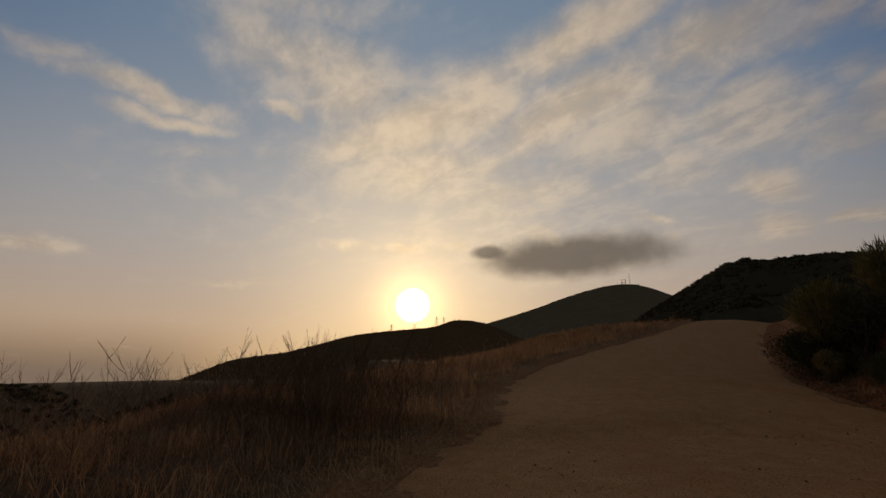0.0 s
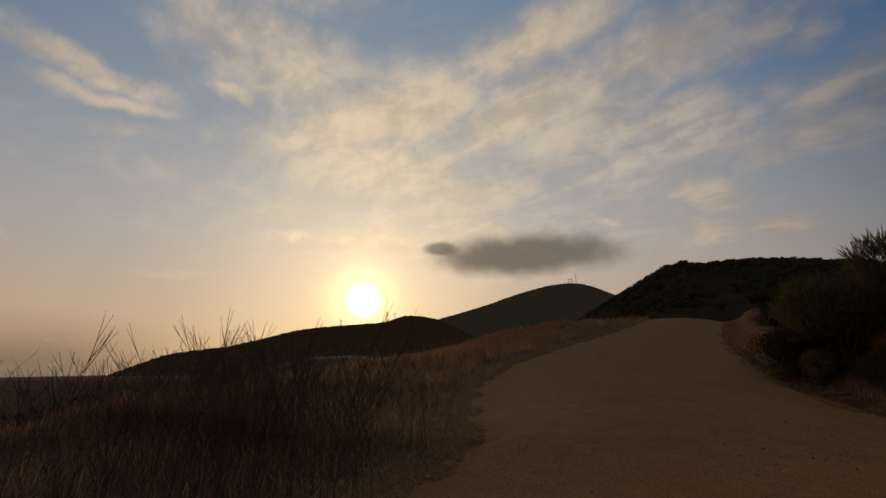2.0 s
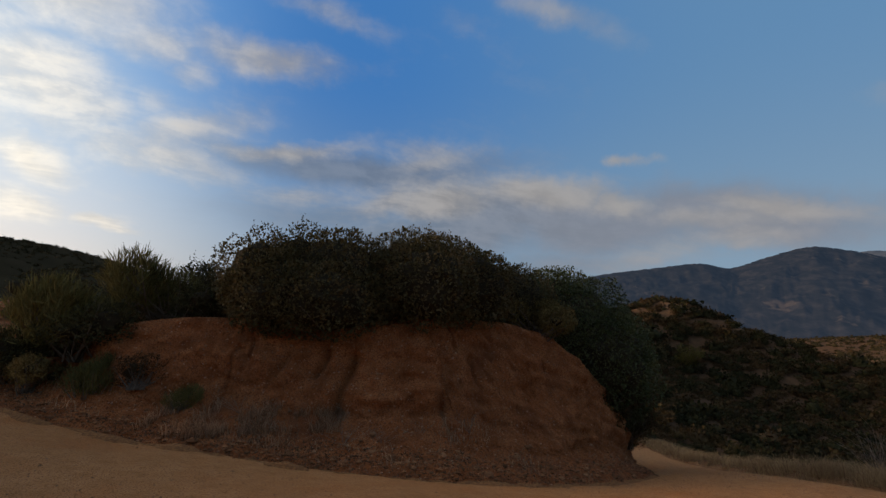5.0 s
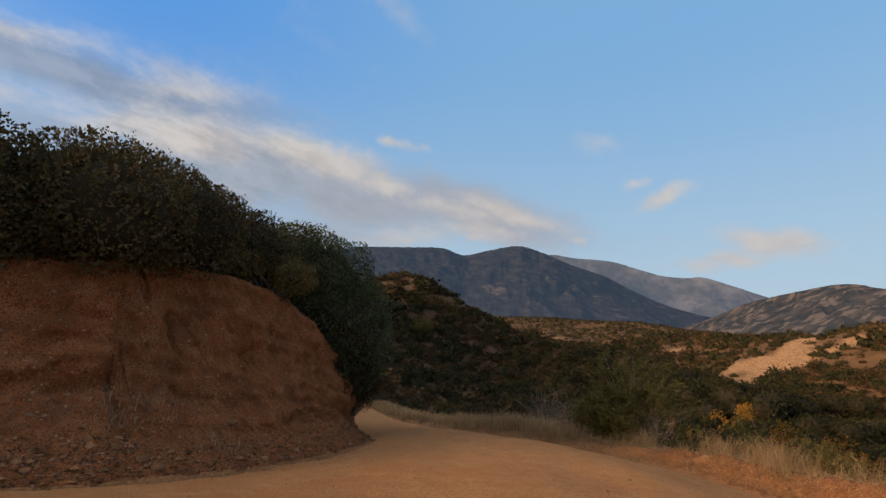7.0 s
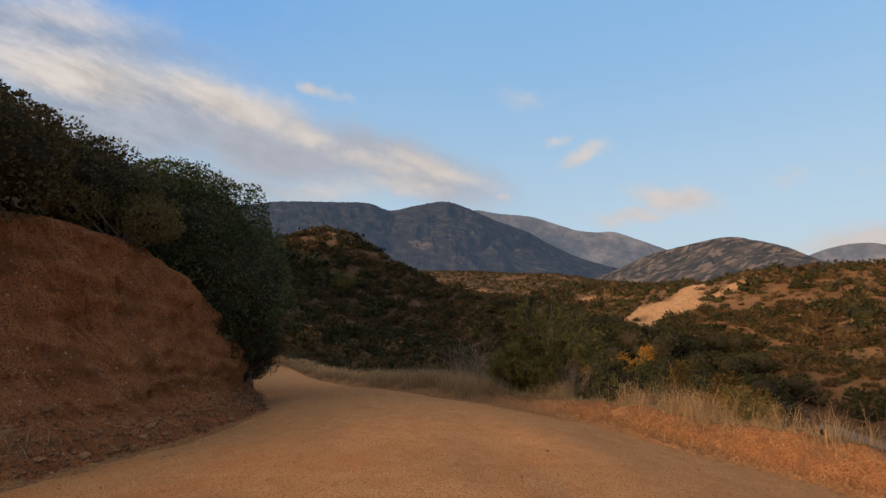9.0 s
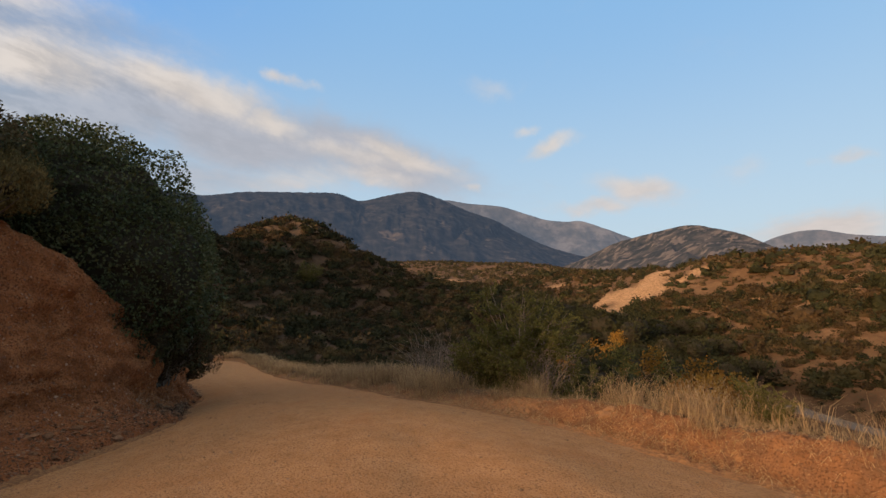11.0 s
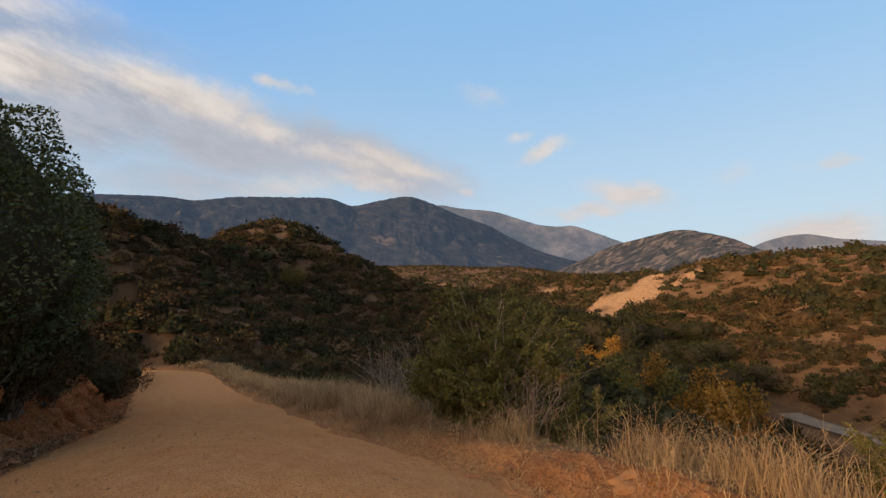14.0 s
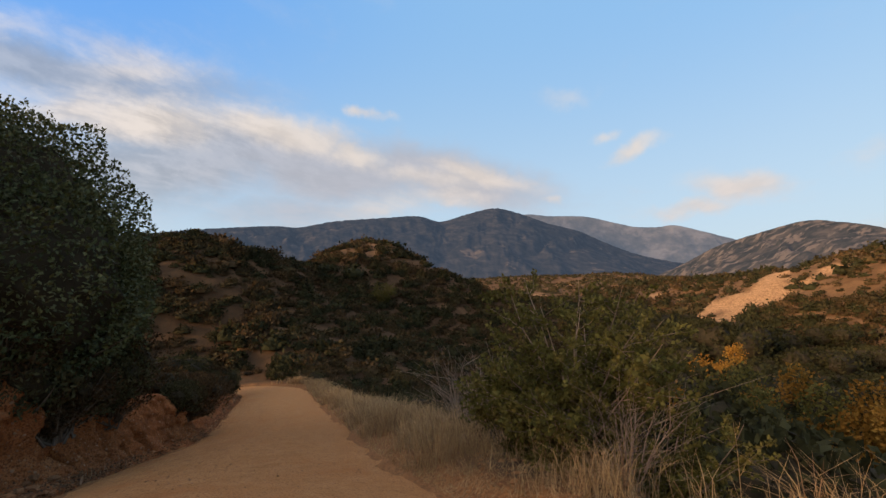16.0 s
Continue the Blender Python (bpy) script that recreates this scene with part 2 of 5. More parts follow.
def material(name, stops, scale=2.0, rough=0.9, bump=0.3, bump_scale=12.0, detail=8.0, fine=None, island=0.0, per_object=0.0, spec=0.05, stretch=(1, 1, 1), patches=None, bare=None, grit=None, thin=0.0):
    """Earth, leaf or rock: colour stops over noise, a second scale of spots, and relief."""
    m = bpy.data.materials.new(name)
    m.use_nodes = True
    g = Nodes(m.node_tree)
    co = g.v("MULTIPLY", g.n("ShaderNodeTexCoord").outputs["Object"], stretch)
    fac = g.noise(co, scale, detail, 0.6)
    ramp = g.n("ShaderNodeValToRGB", [fac])
    els = ramp.color_ramp.elements
    els[0].position, els[1].position = 0.32, 0.68
    els[0].color, els[1].color = (*stops[0], 1), (*stops[-1], 1)
    for i, c in enumerate(stops[1:-1]):
        e = els.new(0.32 + 0.36 * (i + 1) / (len(stops) - 1))
        e.color = (*c, 1)
    col = ramp.outputs[0]
    if patches:
        colour, psc, lo, hi = patches
        col = g.mix(g.ramp(g.noise(co, psc, 5.0, 0.6), lo, hi), col, colour)
    if fine:
        colour, fs, lo, hi = fine
        col = g.mix(g.ramp(g.noise(co, fs, 3.0, 0.5), lo, hi), col, colour)
    if bare:
        sand = g.mix(g.ramp(g.noise(co, 1.3, 6.0, 0.7), 0.42, 0.58), bare, tuple(q * 0.55 for q in bare))
        col = g.mix(g.n("ShaderNodeAttribute", attribute_name="bare").outputs["Fac"], col, sand)
        col = g.mix(g.n("ShaderNodeAttribute", attribute_name="clay").outputs["Fac"], col, g.mix(g.ramp(g.noise(co, 14.0, 6.0, 0.7), 0.4, 0.6), (0.38, 0.165, 0.060), (0.20, 0.085, 0.034)))
    if island or per_object:
        val = 1.0
        if island:
            val = g.ramp(g.n("ShaderNodeNewGeometry").outputs["Random Per Island"], 0.0, 1.0, 1.0 - island, 1.0 + island, "LINEAR")
        if per_object:
            val = g.m("MULTIPLY", val, g.ramp(g.n("ShaderNodeObjectInfo").outputs["Random"], 0.0, 1.0, 1.0 - per_object, 1.0 + per_object, "LINEAR"))
        col = g.n("ShaderNodeVectorMath", {0: col, 3: val}, operation="SCALE").outputs[0]
    pebbles = None
    if grit:
        for gs, share, dark, light in grit:
            vor = g.n("ShaderNodeTexVoronoi", {"Vector": co, "Scale": gs, "Randomness": 1.0})
            pick = g.n("ShaderNodeSeparateColor", [vor.outputs["Color"]])
            size = g.ramp(pick.outputs[1], 0.0, 1.0, 0.16, 0.40, "LINEAR")
            mask = g.m("MULTIPLY", g.m("LESS_THAN", vor.outputs["Distance"], size), g.m("LESS_THAN", pick.outputs[0], share))
            col = g.mix(g.m("MULTIPLY", mask, 0.85), col, g.mix(pick.outputs[2], dark, light))
            lift = g.m("MULTIPLY", mask, g.m("SUBTRACT", 0.5, vor.outputs["Distance"]))
            pebbles = lift if pebbles is None else g.m("ADD", pebbles, lift)
    p = g.n("ShaderNodeBsdfPrincipled", {"Base Color": col, "Roughness": rough, "Specular IOR Level": spec, "Diffuse Roughness": 1.0 if grit or bare else 0.3})
    if bump:
        h = g.noise(co, bump_scale, 8.0, 0.65)
        if pebbles is not None:
            h = g.m("ADD", h, g.m("MULTIPLY", pebbles, 0.5))
        b = g.n("ShaderNodeBump", {"Strength": bump, "Distance": 0.05, "Height": h})
        g.t.links.new(b.outputs[0], p.inputs["Normal"])
    out = g.n("ShaderNodeOutputMaterial")
    if thin:
        tr = g.n("ShaderNodeBsdfTranslucent", {0: col})
        p = g.n("ShaderNodeMixShader", {0: thin, 1: p.outputs[0], 2: tr.outputs[0]})
    g.t.links.new(p.outputs[0], out.inputs[0])
    return m


M_ROAD = material("packed_dirt", [(0.46, 0.205, 0.074), (0.52, 0.240, 0.090), (0.57, 0.275, 0.110)], scale=2.6, bump=0.9, bump_scale=26.0, fine=((0.27, 0.118, 0.046), 40.0, 0.54, 0.60), patches=((0.49, 0.195, 0.066), 0.5, 0.5, 0.75), grit=[(34.0, 0.16, (0.26, 0.11, 0.05), (0.66, 0.38, 0.20)), (95.0, 0.35, (0.27, 0.115, 0.05), (0.64, 0.36, 0.18))])
M_CLAY = material("red_clay", [(0.23, 0.072, 0.022), (0.315, 0.106, 0.034), (0.39, 0.15, 0.055)], scale=2.0, bump=1.0, bump_scale=15.0, fine=((0.16, 0.052, 0.019), 26.0, 0.52, 0.58), patches=((0.20, 0.068, 0.025), 0.7, 0.5, 0.68), grit=[(11.0, 0.20, (0.15, 0.06, 0.032), (0.48, 0.28, 0.17)), (30.0, 0.34, (0.12, 0.045, 0.022), (0.46, 0.24, 0.13)), (80.0, 0.3, (0.14, 0.05, 0.025), (0.42, 0.21, 0.11))])
M_GROUND = material("dry_hillside_soil", bare=(0.34, 0.19, 0.095), stops=[(0.065, 0.035, 0.018), (0.10, 0.053, 0.026), (0.14, 0.074, 0.036)], scale=0.25, bump=0.7, bump_scale=4.0, patches=((0.15, 0.082, 0.040), 0.05, 0.6, 0.72), fine=((0.07, 0.05, 0.026), 3.0, 0.55, 0.7))
M_LITTER = material("dry_litter", [(0.075, 0.045, 0.028), (0.13, 0.08, 0.048)], scale=5.0, bump=0.0, island=0.5)
M_STRAW = material("dry_straw", [(0.34, 0.205, 0.092), (0.47, 0.30, 0.145)], scale=0.6, bump=0.0, island=0.4, rough=0.7, thin=0.3)
M_BROWNGRASS = material("brown_grass", [(0.24, 0.125, 0.060), (0.39, 0.22, 0.11)], scale=0.5, bump=0.0, island=0.5, rough=0.75, thin=0.5)
M_STALK = material("brown_stalk", [(0.09, 0.05, 0.027), (0.16, 0.095, 0.05)], scale=3.0, bump=0.0, island=0.3)
M_WEED = material("dead_weed", [(0.28, 0.155, 0.085), (0.44, 0.27, 0.16)], scale=1.5, bump=0.0, island=0.5, thin=0.4)
M_BARK = material("grey_bark", [(0.10, 0.072, 0.052), (0.17, 0.125, 0.09)], scale=6.0, bump=0.4)
M_PALETWIG = material("pale_twig", [(0.19, 0.125, 0.085), (0.28, 0.19, 0.135)], scale=6.0, bump=0.0, island=0.3)
# near-black brown for crown cores: shade behind the leaves put in as colour
M_BUSH_SHADE = material("bush_core_shade", [(0.030, 0.023, 0.013), (0.050, 0.037, 0.021)], scale=4.0, bump=0.5, bump_scale=9.0)
M_LEAF_SUMAC = material("sumac_leaf", [(0.056, 0.044, 0.016), (0.095, 0.070, 0.026), (0.155, 0.10, 0.043)], scale=1.2, bump=0.0, island=0.35, rough=0.65, spec=0.12, thin=0.15)
M_LEAF_LAUREL = material("laurel_leaf", [(0.040, 0.047, 0.015), (0.070, 0.074, 0.024), (0.105, 0.095, 0.034)], scale=1.2, bump=0.0, island=0.4, rough=0.6, spec=0.2, thin=0.15)
M_LEAF_DRY = material("dry_brush_leaf", [(0.036, 0.023, 0.011), (0.058, 0.034, 0.015), (0.092, 0.050, 0.021)], scale=1.2, bump=0.9, bump_scale=3.5, island=0.4, per_object=0.2)
M_RUST = material("rusty_scrub_leaf", [(0.042, 0.026, 0.012), (0.066, 0.039, 0.017), (0.098, 0.056, 0.024)], scale=0.3, bump=0.9, bump_scale=3.5, island=0.4)
M_LEAF_BROOM = material("broom_twig", [(0.070, 0.062, 0.020), (0.11, 0.092, 0.030), (0.16, 0.12, 0.042)], scale=1.2, bump=0.0, island=0.4, per_object=0.25, thin=0.15)
M_LEAF_SAGE = material("sage_leaf", [(0.036, 0.034, 0.015), (0.058, 0.050, 0.021), (0.088, 0.068, 0.030)], scale=1.2, bump=0.0, island=0.4, per_object=0.25)
M_LEAF_OAK = material("oak_leaf", [(0.025, 0.024, 0.010), (0.048, 0.041, 0.016)], scale=0.8, bump=0.9, bump_scale=3.5, island=0.4, per_object=0.2)
M_LEAF_GOLD = material("autumn_leaf", [(0.21, 0.085, 0.015), (0.28, 0.13, 0.022), (0.20, 0.12, 0.026)], scale=0.5, bump=0.0, island=0.4, per_object=0.25, thin=0.25)
M_LEAF_BRIGHT = material("green_leaf", [(0.065, 0.058, 0.014), (0.12, 0.10, 0.026), (0.17, 0.125, 0.034)], scale=1.6, bump=0.0, island=0.45, thin=0.25)
M_CHAPARRAL = material("chaparral", [(0.030, 0.025, 0.011), (0.051, 0.038, 0.016), (0.088, 0.051, 0.022)], scale=0.12, bump=0.9, bump_scale=3.5, island=0.45)
M_LEAF_BUCK = material("buckwheat_leaf", [(0.115, 0.082, 0.028), (0.19, 0.13, 0.048)], scale=1.5, bump=0.0, island=0.4, thin=0.2)
M_ROCK = material("pale_stone", [(0.24, 0.12, 0.06), (0.37, 0.20, 0.11)], scale=6.0, bump=0.5, island=0.3, per_object=0.2)
M_DEBRIS = material("dark_rubble", [(0.13, 0.060, 0.028), (0.25, 0.115, 0.052)], scale=6.0, bump=0.4, island=0.5, per_object=0.3)
M_CLOD = material("clay_clod", [(0.25, 0.115, 0.047), (0.35, 0.165, 0.070)], scale=9.0, bump=0.6, bump_scale=30.0, island=0.25, per_object=0.15)
M_LIP = material("crumbled_clay", [(0.20, 0.085, 0.034), (0.27, 0.115, 0.045), (0.32, 0.145, 0.06)], scale=3.0, bump=1.0, bump_scale=22.0, fine=((0.15, 0.062, 0.026), 30.0, 0.52, 0.60), patches=((0.17, 0.085, 0.042), 0.9, 0.5, 0.7), grit=[(24.0, 0.3, (0.14, 0.055, 0.025), (0.44, 0.23, 0.11)), (70.0, 0.35, (0.15, 0.06, 0.026), (0.42, 0.21, 0.10))])
M_TARMAC = material("pale_tarmac", [(0.15, 0.112, 0.078), (0.19, 0.145, 0.104)], scale=0.6, bump=0.2, bump_scale=40.0)
M_STEEL = material("galvanised_steel", [(0.18, 0.18, 0.18), (0.26, 0.26, 0.26)], scale=3.0, rough=0.5, bump=0.0)


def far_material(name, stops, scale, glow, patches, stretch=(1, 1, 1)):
    """A distant slope, with the evening haze painted on as a faint even emission."""
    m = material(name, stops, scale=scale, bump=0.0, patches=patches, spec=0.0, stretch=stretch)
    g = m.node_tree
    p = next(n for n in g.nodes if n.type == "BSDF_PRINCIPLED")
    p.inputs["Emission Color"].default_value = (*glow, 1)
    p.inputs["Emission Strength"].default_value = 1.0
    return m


# glow is the haze colour each slope emits; no air lies in between
M_MOUNTAIN = far_material("mountain_painted_haze", [(0.010, 0.011, 0.012), (0.020, 0.019, 0.019), (0.040, 0.034, 0.031)], 0.020, (0.0115, 0.0165, 0.025), ((0.070, 0.052, 0.040), 0.012, 0.60, 0.70), (0.45, 1, 1))
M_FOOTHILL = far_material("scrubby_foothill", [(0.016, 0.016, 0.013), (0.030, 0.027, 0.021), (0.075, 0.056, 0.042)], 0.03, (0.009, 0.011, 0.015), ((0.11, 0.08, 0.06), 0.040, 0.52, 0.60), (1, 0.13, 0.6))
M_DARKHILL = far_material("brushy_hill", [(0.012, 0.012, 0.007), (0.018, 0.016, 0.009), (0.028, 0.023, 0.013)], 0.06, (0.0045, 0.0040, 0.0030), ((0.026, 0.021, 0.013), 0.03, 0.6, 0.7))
# same colours as the brushy hill, with stronger emission standing in for haze
M_TOWERHILL = far_material("brushy_hill_painted_haze", [(0.012, 0.012, 0.007), (0.018, 0.016, 0.009), (0.028, 0.023, 0.013)], 0.03, (0.019, 0.016, 0.0115), ((0.032, 0.026, 0.016), 0.015, 0.55, 0.65))
M_FARRIDGE = far_material("far_ridge_painted_haze", [(0.030, 0.030, 0.031), (0.050, 0.046, 0.044), (0.085, 0.074, 0.068)], 0.010, (0.026, 0.034, 0.047), ((0.11, 0.095, 0.088), 0.004, 0.5, 0.7))
# warm haze and flare under the sun, painted as a glow
M_SUNHILL = far_material("sunward_hill_painted_haze", [(0.022, 0.016, 0.009), (0.034, 0.024, 0.013)], 0.06, (0.012, 0.0078, 0.0042), None)

# ---- mesh helpers ----


def mesh(name, V, F, mat, smooth=True):
    """A mesh from arrays of corners and of faces with 3 or 4 corners each."""
    V, F = np.asarray(V, np.float32), np.asarray(F, np.int32)
    me = bpy.data.meshes.new(name)
    k = F.shape[1]
    me.vertices.add(len(V))
    me.vertices.foreach_set("co", V.ravel())
    me.loops.add(F.size)
    me.loops.foreach_set("vertex_index", F.ravel())
    me.polygons.add(len(F))
    me.polygons.foreach_set("loop_start", np.arange(0, F.size, k, dtype=np.int32))
    me.polygons.foreach_set("use_smooth", np.full(len(F), smooth))
    for m in (mat if isinstance(mat, list) else [mat]):
        me.materials.append(m)
    me.update(calc_edges=True)
    return me


def part(name, me, parent, label=""):
    ob = new(name, me)
    ob.parent = parent
    return tagged(ob, label)


def grid_faces(r, c, wrap=False):
    i, j = np.meshgrid(np.arange(r - 1), np.arange(c if wrap else c - 1), indexing="ij")
    j2 = (j + 1) % c
    return np.stack([i * c + j, i * c + j2, (i + 1) * c + j2, (i + 1) * c + j], -1).reshape(-1, 4)


def vnoise(x, y, seed=0):
    """Smooth value noise in -1..1 over a plane."""
    xi, yi = np.floor(x).astype(np.int64), np.floor(y).astype(np.int64)
    fx, fy = x - xi, y - yi
    fx, fy = fx * fx * (3 - 2 * fx), fy * fy * (3 - 2 * fy)
    def h(a, b):
        n = (a * 374761393 + b * 668265263 + seed * 982451653) & 0x7FFFFFFF
        n = ((n ^ (n >> 13)) * 1274126177) & 0x7FFFFFFF
        return ((n ^ (n >> 16)) & 0xFFFF) / 32767.5 - 1
    return (h(xi, yi) * (1 - fx) + h(xi + 1, yi) * fx) * (1 - fy) + (h(xi, yi + 1) * (1 - fx) + h(xi + 1, yi + 1) * fx) * fy


def fbm(x, y, octaves=4, seed=0, gain=0.5):
    out, a, f = 0, 1.0, 1.0
    for o in range(octaves):
        out = out + a * vnoise(x * f + 17.3 * o, y * f - 9.1 * o, seed + o)
        a, f = a * gain, f * 2.03
    return out


def smooth01(x):
    x = np.clip(x, 0, 1)
    return x * x * (3 - 2 * x)


def catmull(P, n):
    """n points evenly in parameter along a smooth line through the rows of P."""
    P = np.asarray(P, float)
    Q = np.vstack([2 * P[0] - P[1], P, 2 * P[-1] - P[-2]])
    t = np.linspace(0, len(P) - 1 - 1e-9, n)
    i = t.astype(int)
    u = (t - i)[:, None]
    a, b, c, d = Q[i], Q[i + 1], Q[i + 2], Q[i + 3]
    return 0.5 * (2 * b + (c - a) * u + (2 * a - 5 * b + 4 * c - d) * u ** 2 + (3 * b - a - 3 * c + d) * u ** 3)


# bare sandy slopes across the canyon: x, y and half sizes
BARE = [(96, -150, 13, 24), (82, -166, 5, 8), (101, -178, 6, 9), (54, -140, 1.8, 2), (66, -128, 1.3, 2.4), (152, -178, 6, 4), (290, -215, 20, 6), (330, -280, 16, 6), (210, -160, 7, 4)]

# ---- lie of the land ----
# the two edges of the dirt road, from the crest uphill to the bend downhill
OUTER = [(25, 46, 4.7), (21.4, 38.3, 5.6), (14.5, 31.5, 4.0), (8, 25.5, 2.65), (3.6, 20, 1.6), (1.75, 15, 0.95), (0.95, 10.5, 0.58), (0, 8.5, 0.3), (-0.8, 5.4, 0.22), (-2.2, 1, 0.1), (-1, -4, -0.1), (4, -8.0, -0.7), (9.5, -9.3, -1.15), (12.6, -9.6, -1.3), (16.8, -9.9, -1.75), (20.5, -10.0, -2.15), (25.7, -10.6, -2.85), (36, -12.2, -4.5), (50, -13.9, -6.3), (61, -14.9, -7.1), (68, -14.5, -7.5), (74.5, -10, -7.8), (78, -2, -8.2), (79, 8, -8.5), (78, 20, -8.8)]
INNER = [(32, 44, 4.4), (26.5, 36.5, 5.2), (21, 30, 3.7), (16.9, 24, 2.5), (13.6, 18.6, 1.6), (12.0, 15.2, 0.9), (11.55, 11.8, 0.38), (11.6, 9.3, 0.08), (11.8, 7.4, -0.2), (12.0, 6.0, -0.35), (12.3, 4.2, -0.5), (12.9, 2.5, -0.66), (14.8, 0.6, -1.05), (17.2, -1.3, -1.45), (20.5, -3.1, -1.9), (23, -3.7, -2.35), (26, -4.2, -2.85), (35, -6.0, -4.3), (48, -7.0, -5.9), (60, -8.3, -6.95), (65.5, -8.2, -7.3), (69.5, -5, -7.7), (72, 1, -8.2), (73, 9, -8.5), (72, 20, -8.8)]
# how far the bank behind the inner edge leans back, and how high it stands
BANK = [(2, 0.8), (2, 0.8), (2, 0.7), (2, 0.9), (2.5, 1.5), (2.8, 2.2), (3.2, 3.0), (3.8, 3.2), (4.3, 3.4), (4.6, 3.7), (5.0, 4.1), (5.2, 4.4), (5.2, 4.7), (4.4, 5.0), (3.0, 4.5), (1.6, 2.7), (1.2, 2.2), (1.4, 1.9), (2.0, 1.6), (2, 1.8), (2, 2), (2, 2), (2, 2), (2, 1.5), (2, 1.5)]
NS = 520
out_line, in_line, bank_line = catmull(OUTER, NS), catmull(INNER, NS), catmull(BANK, NS)
VALLEY = catmull([(-45, -72, -19), (-10, -79, -18.4), (10, -82.5, -18), (20, -84, -17.8), (27, -85.7, -17.6), (33, -88.6, -17.3), (45, -96, -16)], 120)
CANYON = catmull([(-120, -56, -24), (-60, -62, -20.5), (0, -72, -18.3), (28, -81, -16.8), (70, -100, -13.5), (150, -156, -4), (400, -345, 14), (900, -760, 30)], 160)


def nearest(x, y, line):
    """Distance to a line on the plan, and the index of its nearest point."""
    if x.size < 200:
        d = (x[:, None] - line[None, :, 0]) ** 2 + (y[:, None] - line[None, :, 1]) ** 2
        idx = d.argmin(1)
        return np.sqrt(d[np.arange(len(x)), idx]), idx
    best, idx = np.full(x.shape, 1e18), np.zeros(x.shape, int)
    for i, p in enumerate(line):
        d = (x - p[0]) ** 2 + (y - p[1]) ** 2
        hit = d < best
        best[hit], idx[hit] = d[hit], i
    return np.sqrt(best), idx


def gauss(x, y, cx, cy, r, h):
    return h * np.exp(-((x - cx) ** 2 + (y - cy) ** 2) / (r * r))


def knoll(x, y, cx, cy, rx, ry, h):
    return h * np.exp(-((x - cx) / rx) ** 2 - ((y - cy) / ry) ** 2)


def smin(a, b, k):
    h = np.clip(0.5 + 0.5 * (b - a) / k, 0, 1)
    return b * (1 - h) + a * h - k * h * (1 - h)


def natural(x, y):
    """The hills and the canyon, as they would lie without the road."""
    d, i = nearest(x, y, CANYON)
    floor = CANYON[i, 2]
    tang = np.gradient(CANYON[:, :2], axis=0)[i]
    north = tang[:, 0] * (y - CANYON[i, 1]) - tang[:, 1] * (x - CANYON[i, 0]) > 0
    rise = np.maximum(0, d - 5)
    r = np.hypot(x, y)
    az = np.degrees(np.arctan2(x, y))
    rough = 2.2 * fbm(x / 38, y / 38, 4, 3) + 0.5 * fbm(x / 6, y / 6, 3, 8)
    hills = knoll(x, y, 176.2, -55.2, 42.7, 26.3, 22.5) + knoll(x, y, 131.3, 1.4, 33.1, 30.7, 18.0) + knoll(x, y, 130.4, -91.9, 24.7, 22.2, 7.1)
    capn = 2.5 + gauss(x, y, 24, 12, 14, 2.2) + gauss(x, y, 82, 10, 26, -9) - 0.32 * np.maximum(0, -9 - x) - 0.10 * np.maximum(0, y - 50)
    caps = 9.0 + gauss(x, y, 40, -172, 45, 4.0) + gauss(x, y, 100, -190, 35, 2.0) + gauss(x, y, -20, -170, 50, 5)
    n = smin(floor + 18 * (rise / 100) ** 1.7, capn, 5.0) + hills
    s = smin(floor + 0.34 * rise, caps, 6.0)
    z = np.where(north, n, s) + rough * smooth01((r - 18) / 60)
    grade = np.interp(az, [-180, -150, -110, -60, 0, 30, 70, 100, 112, 122, 136, 146, 155, 180], [0.03, 0.0, -0.010, -0.010, 0.0, 0.02, 0.05, 0.05, 0.046, 0.050, 0.046, 0.028, 0.02, 0.03])
    far = grade * r + 5.0 * fbm(x / 160, y / 160, 4, 21) * smooth01((r - 200) / 300) * (grade > 0)
    west = smooth01((-az - 20) / 40) * (az > -150)
    start = 260 - 190 * west
    z = z + (far - z) * smooth01((r - start) / (260 - 150 * west))
    dv, iv = nearest(x, y, VALLEY)
    return z + (VALLEY[iv, 2] - z) * smooth01((9 - dv) / 6)


CROWN = np.interp(np.arange(NS) / NS, [0, 0.3, 0.42, 0.55, 0.62, 1], [0.2, 0.2, 0.5, 0.55, 0.3, 0.15])


def inside_road(x, y):
    poly = np.vstack([out_line[:, :2], in_line[::-1, :2]])
    res = np.zeros(x.shape, bool)
    if x.size < 200:
        a, b = poly, np.roll(poly, 1, axis=0)
        with np.errstate(divide="ignore", invalid="ignore"):
            xs = (b[:, 0] - a[:, 0]) * (y[:, None] - a[:, 1]) / (b[:, 1] - a[:, 1]) + a[:, 0]
        cross = ((a[:, 1] > y[:, None]) != (b[:, 1] > y[:, None])) & (x[:, None] < xs)
        return cross.sum(1) % 2 == 1
    x0, y0 = poly[-1]
    for x1, y1 in poly:
        if y0 != y1:
            cross = ((y1 > y) != (y0 > y)) & (x < (x0 - x1) * (y - y1) / (y0 - y1) + x1)
            res ^= cross
        x0, y0 = x1, y1
    return res


BANK_U = [0, 0.10, 0.32, 0.49, 0.67, 0.77, 0.84, 1.1]
BANK_H = [0, 0.04, 0.10, 0.27, 0.71, 0.95, 1.0, 1.02]


